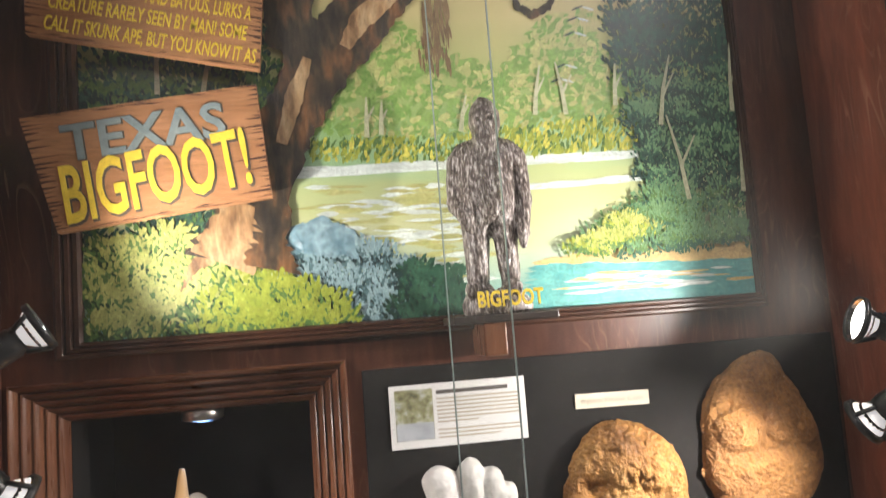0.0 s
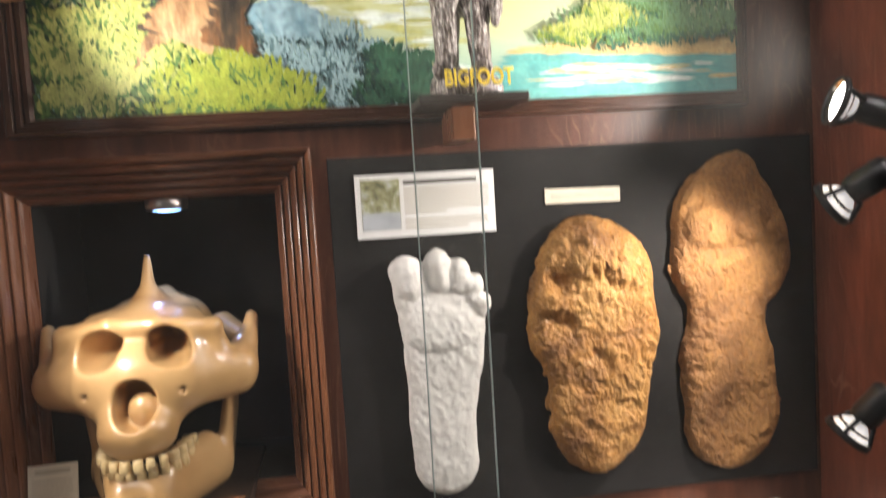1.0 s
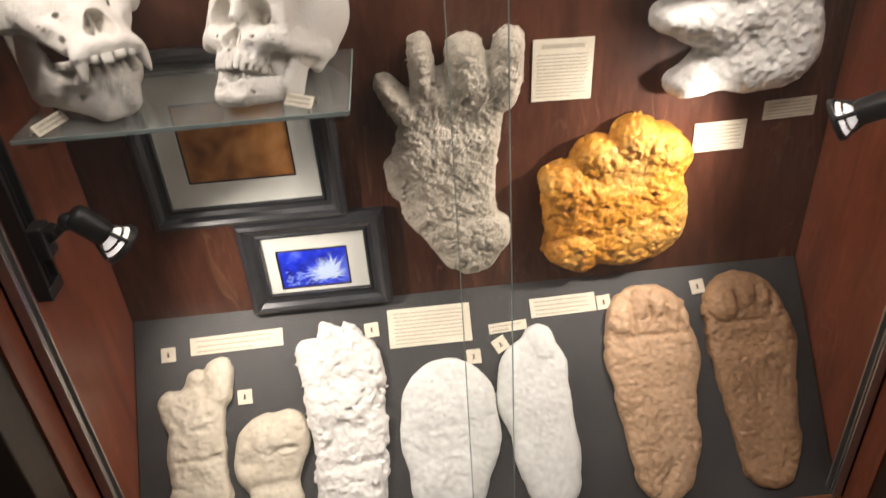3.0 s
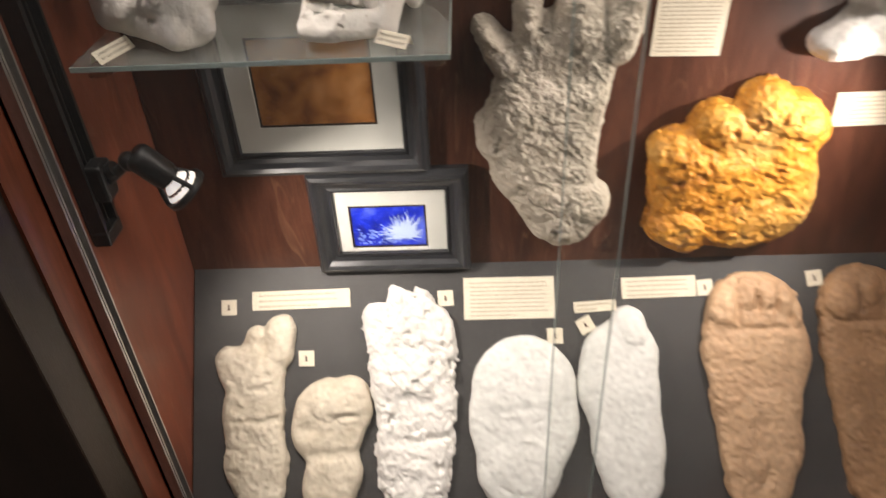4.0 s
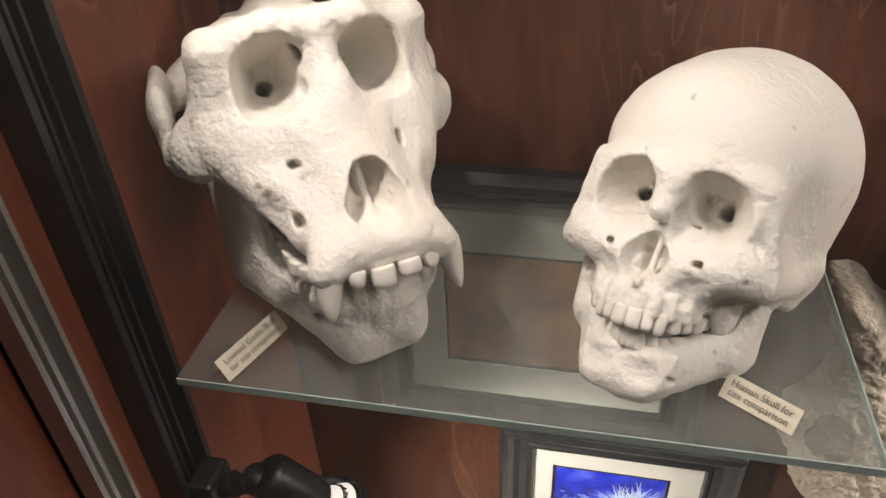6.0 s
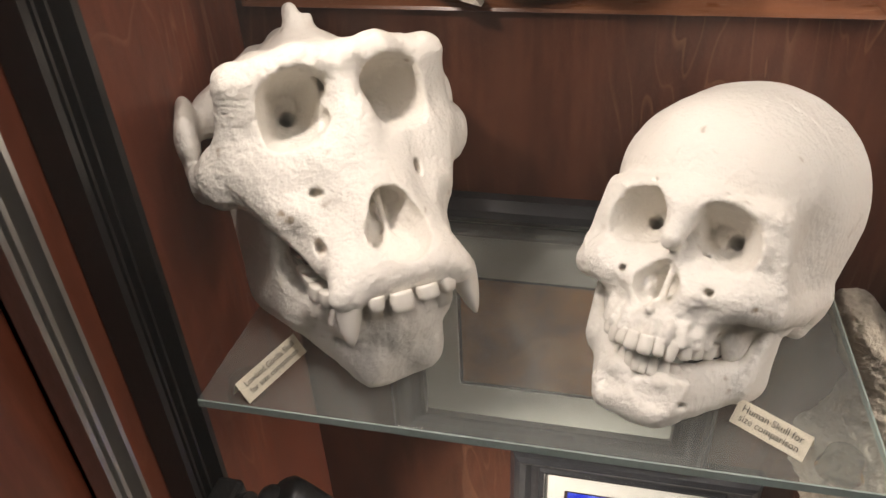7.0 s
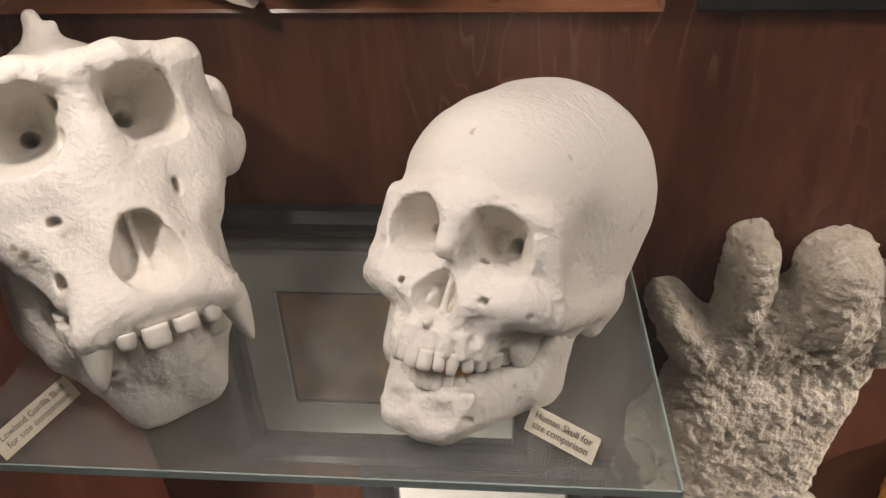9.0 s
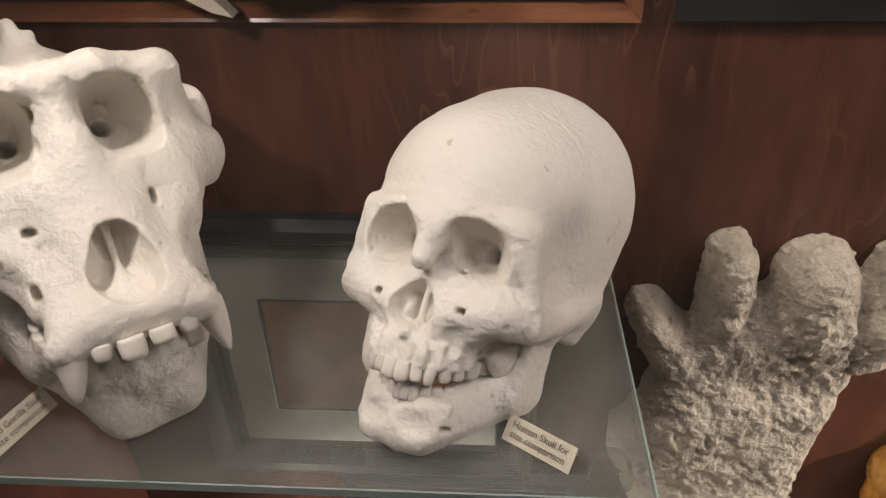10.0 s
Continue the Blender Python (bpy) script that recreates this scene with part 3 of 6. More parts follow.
def track(x, side, z0, z1, y):
    root = thing("lamp_track", pose(x, y, (z0 + z1) / 2), "black lighting track running up the case side wall", "track", "lighting tracks")
    h = (z1 - z0) / 2
    bm = bmesh.new()
    for y0, y1, d in ((-0.018, -0.013, 0.019), (0.013, 0.018, 0.019), (-0.013, 0.013, 0.006), (-0.005, -0.003, 0.014), (0.003, 0.005, 0.014)):
        box(min(0, -side * d), y0, -h, max(0, -side * d), y1, h, bm=bm)
    part("rail", bm, BLACK_METAL, root)
    part("end_cap", box(min(0, -side * 0.02), -0.019, -h - 0.006, max(0, -side * 0.02), 0.019, -h + 0.012, 0.002), BLACK_METAL, root)
    part("conductor", box(min(-side * 0.0065, -side * 0.008), -0.010, -h, max(-side * 0.0065, -side * 0.008), 0.010, h), GROOVE, root, "grey metal strip inside the track")


track(LEFT + 0.001, -1, 0.86, 2.30, 0.774)
track(RIGHT - 0.001, 1, 0.92, 2.30, 0.755)
LAMPS = [
    # side, base y and z, head, aim, watts, cone
    (1, (0.755, 1.76), (0.570, 0.766, 1.715), (-0.10, 0.93, 1.95), 16.0, 112),
    (1, (0.755, 1.62), (0.560, 0.762, 1.604), (0.40, 0.95, 1.44), 8.5, 112),
    (1, (0.755, 1.37), (0.575, 0.765, 1.347), (0.30, 0.93, 0.95), 4.2, 112),
    (1, (0.755, 0.97), (0.575, 0.785, 0.985), (0.30, 0.95, 0.80), 10.0, 104),
    (-1, (0.774, 1.77), (-0.302, 0.808, 1.774), (0.20, 0.95, 2.10), 9.0, 118),
    (-1, (0.774, 1.62), (-0.318, 0.795, 1.605), (-0.10, 0.93, 1.42), 4.2, 104),
    (-1, (0.774, 1.46), (-0.322, 0.742, 1.430), (-0.19, 0.83, 1.13), 2.6, 104),
    (-1, (0.774, 0.93), (-0.300, 0.785, 0.908), (-0.06, 0.86, 0.58), 7.5, 125),
]
for side, (y, z), head, aim, watts, cone in LAMPS:
    track_lamp((RIGHT - 0.016 if side > 0 else LEFT + 0.016, y, z), head, aim, watts, cone, side)


# Added fill light: an unseen glowing panel overhead that lifts the dark tones.
def ceiling_fill_panel(x, y):
    root = thing("fill_panel", pose(x, y, 2.70), "square frosted ceiling light of the gallery", "light", "ceiling lights")
    part("housing", box(-0.31, -0.31, -0.03, 0.31, 0.31, -0.001, 0.004), BLACK_METAL, root)
    part("diffuser", box(-0.29, -0.29, -0.034, 0.29, 0.29, -0.0305), plain("diffuser", (1.0, 0.93, 0.85), emission=15.0), root, "frosted glowing diffuser")


# two added fill panels, placed where the case glass doesn't mirror them
for cx, cy in ((-0.9, 0.0), (0.9, 0.0)):
    ceiling_fill_panel(cx, cy)


# ---- skulls ----
def tooth_mesh(name, w, d, h, mat, taper=0.7, point=0.0):
    """A rounded crown: w wide, d deep, h tall, hanging down from z = 0."""
    bm = bmesh.new()
    rows, seg = 7, 12
    rings = []
    for j in range(rows + 1):
        t = j / rows
        k = (taper + (1 - taper) * math.sin(math.pi * min(1, 0.25 + 0.5 * t))) * (1 - point * t ** 1.6)
        if j == rows:
            k *= 0.62
        ring = []
        for i in range(seg):
            a = 2 * math.pi * i / seg
            c, s = math.cos(a), math.sin(a)
            ring.append(bm.verts.new((math.copysign(abs(c) ** 0.6, c) * w / 2 * k, math.copysign(abs(s) ** 0.6, s) * d / 2 * (k if point else 1 - 0.45 * t), -h * (t - 0.04 * (j == rows) * 0))))
        rings.append(ring)
    for a, b in zip(rings, rings[1:]):
        for i in range(seg):
            bm.faces.new((a[i], a[(i + 1) % seg], b[(i + 1) % seg], b[i]))
    bm.faces.new(rings[-1])
    bm.faces.new(rings[0][::-1])
    bmesh.ops.recalc_face_normals(bm, faces=bm.faces)
    me = bpy.data.meshes.new(name)
    bm.to_mesh(me)
    bm.free()
    me.materials.append(mat)
    me.polygons.foreach_set("use_smooth", np.ones(len(me.polygons), bool))
    return me


def set_teeth(parent, sizes, half_width, front, depth, z, up, mat, scale=0.001, lean=12, skip=(), wobble=1.0, shift=0.0):
    """Teeth along an arch, mirrored; sizes from the midline back: (width, depth, height, taper, point)."""
    rnd = random.Random(5)
    for side in (-1, 1):
        run = 0.0
        for i, (w, d, h, taper, point) in enumerate(sizes):
            s = run + w / 2
            run += w * 1.03
            t = min(1.25, s / (sum(q[0] for q in sizes) * 0.92))
            a = t * math.pi / 2
            x, y = half_width * math.sin(min(a, math.pi / 2)), front + depth * (1 - math.cos(a) if a < 1.2 else (1 - math.cos(1.2)) + (a - 1.2) * 0.98)
            if (side, i) in skip:
                continue
            ob = new("tooth", tooth_mesh("tooth", w * scale, d * scale, h * scale, mat, taper, point))
            ob.parent = parent
            yaw = side * math.degrees(a) * 0.85
            ob.matrix_basis = pose((side * x + shift) * scale, y * scale, z * scale, (180 if up else 0) + rnd.uniform(-3, 3) * wobble + (lean if up else -lean) * math.cos(a), rnd.uniform(-4, 4) * wobble, yaw)


def human_skull(m):
    root = thing("human_skull", m, "white plaster human skull replica on the glass shelf", "skull", "skulls on the shelf")
    F = Field((-80, -22, -84), (80, 204, 104), 1.15)
    B, L, S = F.ball, F.limb, F.socket
    f = B((0, 112, 16), (72, 85, 67), 28)
    f = join(f, B((0, 60, 14), (56, 54, 53)), 24)
    f = add_both(f, 10, B, (-34, 36, -12), (19, 30, 26))
    # brow rims and the root of the nose
    f = add_both(f, 7, L, (-41, 17, 4), (-14, 4, 8), 5.5, 5)
    f = join(f, B((0, 6, 5), (16, 8, 10)), 8)
    # cheeks and upper jaw
    face = B((0, 24, -44), (35, 24, 30))
    face = join(face, B((-1, 15, -62), (27, 23, 16)), 9)
    face = add_both(face, 8, L, (-17, 8, -44), (-40, 16, -38), 12, 11)
    f = join(f, face, 8)
    f = add_both(f, 7, L, (-36, 14, -36), (-50, 24, -41), 11, 9)
    f = add_both(f, 5, L, (-44, 20, 3), (-49, 22, -30), 5.2, 7)
    # temple hollow, then the arch that bridges it
    f = cut_both(f, 12, B, (-82, 42, -8), (30, 27, 34))
    f = add_both(f, 8, B, (-45, 64, -40), (14, 32, 22))
    f = add_both(f, 6, B, (-34, 48, -58), (9, 22, 20))
    f = add_both(f, 5, L, (-53, 28, -42), (-60, 58, -41), 7.5, 5.5, (0.7, 1, 1.1))
    f = add_both(f, 5, L, (-60, 58, -41), (-61, 92, -36), 5.5, 8, (0.7, 1, 1.1))
    f = add_both(f, 12, B, (-50, 104, -20), (15, 34, 26))
    f = add_both(f, 9, L, (-56, 98, -34), (-54, 95, -54), 11, 7)
    f = join(f, L((0, 4, -1), (-1, -1.5, -16), 8, 6, (1, 1.1, 1)), 8)
    f = cut_both(f, 1.5, S, (-28.5, -8, -9), (-18, 34, -11), 1.06, 0.42, 18, 16.5, 2.7, 0.16)
    f = cut_both(f, 1.4, L, (-21, 26, -10), (-27, 56, -16), 4.6, 4.0)
    f = cut_both(f, 1.4, L, (-14, 12, -18), (-13, 20, -24), 2.4, 2.0)
    f = cut(f, L((-2, -10, -28), (-2.5, -8, -41), 6.5, 12.5, (1, 2.2, 1)), 1.5)
    f = join(f, L((1, 10, -26), (0, 6, -50), 1.3, 1.7), 2)
    f = add_both(f, 3, B, (-9, 14, -45), (4, 9, 6))
    f = join(f, L((-1, 4, -52), (-1, -10, -54), 3.2, 1.8), 3)
    f = cut_both(f, 7, B, (-25, -3, -52), (7, 6, 7))
    f = cut_both(f, 1.0, B, (-23, 2, -38), (2.8, 9, 1.9))
    f = cut_both(f, 0.8, B, (-19, 1, 11), (2.2, 4, 1.1))
    # roots swelling over the upper teeth
    for side in (-1, 1):
        for x, y in ((4, -8.5), (11.5, -7), (18.5, -2.5), (24, 5), (27, 13)):
            f = join(f, L((side * x - 1, y + 1, -58), (side * x - 1, y + 0.4, -67), 1.4, 3.0), 4)
    f = cut(f, B((0, 44, -84), (19, 34, 18)), 5)
    # worn cast surface: pitted brow, cheek and jaw, smooth vault
    temple = np.clip(1 - L((44, 18, 8), (52, 52, 44), 1.0) / 9.0, 0, 1) + np.clip(1 - L((-44, 18, 8), (-52, 52, 44), 1.0) / 9.0, 0, 1)
    low = np.clip((6 - F.z) / 24, 0.0, 1) * np.clip((70 - F.y) / 40, 0.1, 1)
    brow = np.clip(1 - np.abs(F.z - 3) / 10, 0, 1) * np.clip((26 - F.y) / 16, 0, 1)
    f = f + 0.25 * F.grain(9, 3) + 0.35 * F.grain(26, 4, 2) + (0.14 + 0.32 * low + 0.40 * brow + 0.40 * temple) * F.grain(3.6, 5, 2)
    f = f + 0.9 * (low + 0.6 * brow + 0.5 * temple) * np.clip(F.grain(6.0, 6, 2) - 0.62, 0, 1)
    seam = np.abs(F.y - (70 - 0.10 * F.z) - 1.6 * np.sin(F.z * 0.45) - 1.2 * np.sin(F.x * 0.6)) - 0.7
    f = np.where((F.z > 22) & (np.abs(F.x) > 12), f + 0.7 * np.clip(1 - np.maximum(seam, 0) / 0.9, 0, 1), f)
    for a, b in (((50, 30, 34), (46, 36, 44)), ((52, 36, 32), (49, 46, 46)), ((53, 44, 8), (54, 52, 2)), ((51, 34, 2), (54, 42, -4))):
        f = cut(f, L(a, b, 1.3, 0.7), 0.6)
    cr = solid("cranium", F, f, BONE, root)
    sizes = ((8.0, 6.5, 10.5, 0.72, 0.06), (6.4, 6, 9.5, 0.7, 0.12), (7.4, 7.5, 11, 0.75, 0.35), (6.8, 8.5, 9, 0.8, 0.1), (6.8, 8.5, 8.5, 0.8, 0.1), (10, 10.5, 8.5, 0.9, 0), (9.5, 10.5, 8, 0.9, 0))
    set_teeth(cr, sizes, 27, -9.0, 42, -66.5, False, TOOTH, shift=-1.0)
    J = Field((-64, -18, -122), (64, 104, -22), 1.4)
    B, L = J.ball, J.limb
    j = B((0, 6, -101), (24, 12, 14))
    j = add_both(j, 7, L, (-14, 6, -101), (-43, 62, -85), 12, 11, (0.8, 1, 1.1))
    j = add_both(j, 5, L, (-11, 3, -91), (-38, 48, -80), 7, 8)
    j = join(j, B((0, 0, -107), (15, 7, 7)), 7)
    for side in (-1, 1):
        for y0, y1, z1 in ((46, 50, -50), (54, 58, -46), (62, 66, -46), (68, 76, -42)):
            j = join(j, L((side * 44, y0, -84), (side * 48, y1, z1), 10, 8, (0.6, 1.0, 1.0)), 8)
        for x in (4, 11, 18, 23):
            j = join(j, L((side * x, -0.5 + 0.012 * x * x, -88), (side * x * 0.95, -2 + 0.012 * x * x, -95), 2.4, 1.4), 3)
    j = cut_both(j, 1, B, (-24, 4, -99), (2.6, 5, 2))
    j = cut_both(j, 6, B, (-14, -8, -97), (8, 5, 5))
    j = j + 0.5 * J.grain(4.2, 9, 2) + 0.5 * J.grain(11, 8) + 1.5 * np.clip(J.grain(6, 10, 2) - 0.55, 0, 1)
    jaw = solid("mandible", J, j, BONE, root)
    low = ((5.2, 6, 9.5, 0.75, 0.05), (5.8, 6.2, 9.5, 0.75, 0.1), (6.6, 7, 10.5, 0.8, 0.3), (6.8, 7.5, 8.5, 0.8, 0.1), (7.0, 8, 8, 0.85, 0.1), (10.5, 9.5, 7.5, 0.9, 0), (10, 9.5, 7, 0.9, 0))
    set_teeth(jaw, low, 23, -1.0, 38, -88, True, TOOTH, lean=4)
    return root


def gorilla_skull(m):
    root = thing("gorilla_skull", m, "white plaster gorilla skull replica with long canines on the glass shelf", "skull", "skulls on the shelf")
    F = Field((-100, -84, -116), (100, 150, 58), 1.35)
    B, L, S = F.ball, F.limb, F.socket
    f = B((0, 70, -10), (46, 64, 34))
    f = join(f, L((0, 20, 14), (0, 110, 16), 9, 12), 18)
    # ragged crest on the crown
    f = join(f, L((0, 66, 18), (-2, 74, 38), 13, 6, (0.75, 1.3, 1)), 8)
    f = join(f, L((2, 62, 26), (6, 66, 34), 6, 3), 4)
    f = add_both(f, 12, L, (-58, 112, -14), (-20, 126, 10), 10, 9)
    # brow bar and the posts beside the eye sockets
    f = join(f, L((-22, -3, 16), (22, -3, 16), 8.5, 8.5, (1, 1.2, 0.95)), 8)
    f = add_both(f, 8, L, (-22, -2, 16), (-54, 8, 9), 8.5, 9.5)
    f = add_both(f, 7, L, (-54, 8, 9), (-59, 16, -26), 10, 10.5)
    f = add_both(f, 10, B, (-32, 32, -8), (29, 42, 30))
    f = join(f, L((0, -4, 10), (0, -13, -22), 10, 8, (1, 1, 1)), 7)
    # cheek plates running down into the muzzle
    face = B((0, 4, -42), (46, 26, 34))
    face = join(face, L((1, -6, -52), (2, -42, -86), 33, 25, (1, 0.85, 0.85)), 16)
    face = add_both(face, 14, L, (-48, 8, -46), (-29, -34, -84), 17, 11)
    face = join(face, L((-17, -56, -91), (19, -56, -91), 13, 13), 9)
    f = join(f, face, 12)
    f = add_both(f, 14, L, (-42, 6, -40), (-68, 22, -40), 20, 14, (1, 0.8, 1.05))
    f = add_both(f, 6, L, (-70, 22, -44), (-79, 33, -44), 13, 9, (0.8, 1, 1.25))
    f = add_both(f, 4, L, (-79, 34, -46), (-82, 52, -40), 8, 6, (0.6, 1, 1.2))
    f = add_both(f, 4, L, (-80, 52, -24), (-74, 96, -18), 13, 12, (0.55, 1, 1.3))
    f = add_both(f, 6, L, (-74, 96, -24), (-54, 112, -20), 8, 12)
    # nasal bones
    f = join(f, L((2, -12, -16), (3, -26, -50), 8, 6), 8)
    f = cut_both(f, 2.0, S, (-31.0, -12, -6.5), (-23, 38, -13), 1.06, 0.36, 17.5, 19.5, 2.8, 0.14)
    f = cut_both(f, 1.6, L, (-24, 34, -18), (-22, 54, -24), 5, 4)
    f = cut_both(f, 1.6, B, (-12.5, -6, -17), (3.4, 8, 6.5))
    # pear-shaped nose opening with a thin wall in it
    f = cut(f, L((4.5, -38, -62), (4.5, -46, -70), 12, 17, (1, 2.0, 1)), 1.8)
    f = join(f, L((4, -18, -48), (2, -40, -82), 1.5, 2.6), 3)
    f = join(f, L((-8, -16, -52), (-6, -28, -78), 3, 5), 4)
    f = join(f, L((16, -16, -52), (14, -28, -78), 3, 5), 4)
    f = join(f, B((3, -36, -84), (15, 18, 6), 20), 5)
    f = cut(f, B((12, -46, -78), (1.8, 5, 2.6)), 1.2)
    # ridges over the canine roots and the hollows behind them
    f = add_both(f, 8, L, (-21, -32, -72), (-31, -58, -96), 7, 9)
    f = cut_both(f, 9, B, (-47, -36, -70), (8, 15, 11))
    f = cut(f, B((-28.5, -22, -50), (3.2, 9, 2.4)), 1.2)
    f = cut(f, B((29.5, -22, -48), (2.2, 9, 4.6)), 1.2)
    f = cut(f, B((-34, -34, -76), (2.5, 8, 4)), 3)
    f = cut(f, B((0, -6, -118), (25, 46, 22)), 5)
    brow = np.clip(1 - np.abs(F.z - 14) / 15, 0, 1) * np.clip((24 - F.y) / 20, 0, 1)
    side_rough = np.clip((np.abs(F.x) - 46) / 14, 0, 1) * np.clip((-10 - F.z) / 20, 0, 1)
    rim = np.clip((-84 - F.z) / 10, 0, 1)
    f = f + 0.35 * F.grain(10, 11) + 0.55 * F.grain(30, 12, 2) + (0.14 + 0.5 * brow + 0.45 * rim + 0.3 * side_rough) * F.grain(3.8, 14, 2)
    f = f + 1.1 * (0.10 + brow + 0.6 * side_rough + 0.4 * rim) * np.clip(F.grain(6.4, 15, 2) - 0.6, 0, 1)
    cr = solid("cranium", F, f, BONE, root)
    # upper teeth: x, y, width, depth, height, taper, point, yaw; the front ones worn and uneven
    upper = ((-6.5, -67, 13, 9, 11, 0.75, 0.10, -4), (7.5, -67.5, 12, 9, 8, 0.75, 0.05, 4), (-19, -64, 10, 9, 8.5, 0.7, 0.35, -16), (20, -63, 10, 9, 9.5, 0.7, 0.3, 16),
             (-31.5, -58, 14, 14, 25, 0.9, 0.7, -30), (33, -55, 14, 15, 29, 0.9, 0.8, 34), (-36, -42, 10, 12, 9, 0.9, 0.3, -70), (37, -40, 10, 12, 9, 0.9, 0.3, 70),
             (-38, -30, 11, 12, 9, 0.9, 0.1, -80), (38, -28, 11, 12, 9, 0.9, 0.1, 80), (-38, -16, 13, 12, 8, 0.9, 0, -85), (38, -15, 13, 12, 8, 0.9, 0, 85), (-38, -2, 13, 12, 8, 0.9, 0, -90), (38, -2, 13, 12, 8, 0.9, 0, 90))
    for x, y, w, d, h, taper, point, yaw in upper:
        ob = new("tooth", tooth_mesh("tooth", w * 0.001, d * 0.001, h * 0.001, TOOTH, taper, point))
        ob.parent = cr
        ob.matrix_basis = pose((x + 1) * 0.001, y * 0.001, -0.0975, -12, -0.08 * yaw, yaw)
    J = Field((-84, -74, -184), (84, 110, -30), 1.7)
    B, L = J.ball, J.limb
    j = L((0, -46, -128), (0, -34, -156), 21, 18, (1.15, 0.75, 1))
    j = add_both(j, 12, L, (-16, -36, -152), (-50, 48, -126), 17, 17, (0.75, 1, 1.1))
    j = add_both(j, 8, L, (-24, -42, -126), (-42, 36, -118), 12, 12)
    for side in (-1, 1):
        for y0, y1, z1 in ((2, 8, -96), (10, 22, -74), (24, 36, -60), (38, 48, -54), (50, 62, -56), (58, 74, -44)):
            j = join(j, L((side * (44 + 0.16 * y0), y0, -126), (side * (47 + 0.14 * y1), y1, z1), 15, 11, (0.55, 1, 1)), 10)
        for x in (5, 14, 24):
            j = join(j, L((side * x, -58 + 0.014 * x * x, -122), (side * x * 0.85, -52 + 0.014 * x * x, -146), 5, 3), 3)
    j = cut_both(j, 2, B, (-30, -30, -142), (3, 8, 2.5))
    j = cut_both(j, 5, B, (-11, -64, -146), (5, 9, 7))
    j = j + 0.8 * J.grain(16, 21) + 0.5 * J.grain(4.5, 22, 2) + 1.6 * np.clip(J.grain(8, 23, 2) - 0.6, 0, 1)
    jaw = solid("mandible", J, j, BONE, root)
    jaw.location = (0, 0.010, 0.004)
    for side in (-1, 1):
        for x, y, w, d, h, taper, point, yaw in ((5, -57, 8, 9, 15, 0.7, 0.35, 3), (14, -55.5, 8.5, 9, 15, 0.7, 0.4, 12), (25, -50, 14, 14, 23, 0.9, 0.45, 25), (33, -34, 11, 12, 11, 0.9, 0.2, 70), (36, -20, 12, 12, 10, 0.9, 0, 80), (38, -6, 13, 12, 9, 0.9, 0, 85)):
            ob = new("tooth", tooth_mesh("tooth", w * 0.001, d * 0.001, h * 0.001, TOOTH, taper, point))
            ob.parent = jaw
            ob.matrix_basis = pose(side * x * 0.001, y * 0.001, -0.126, 180 + 8, 0, side * yaw)
    return root


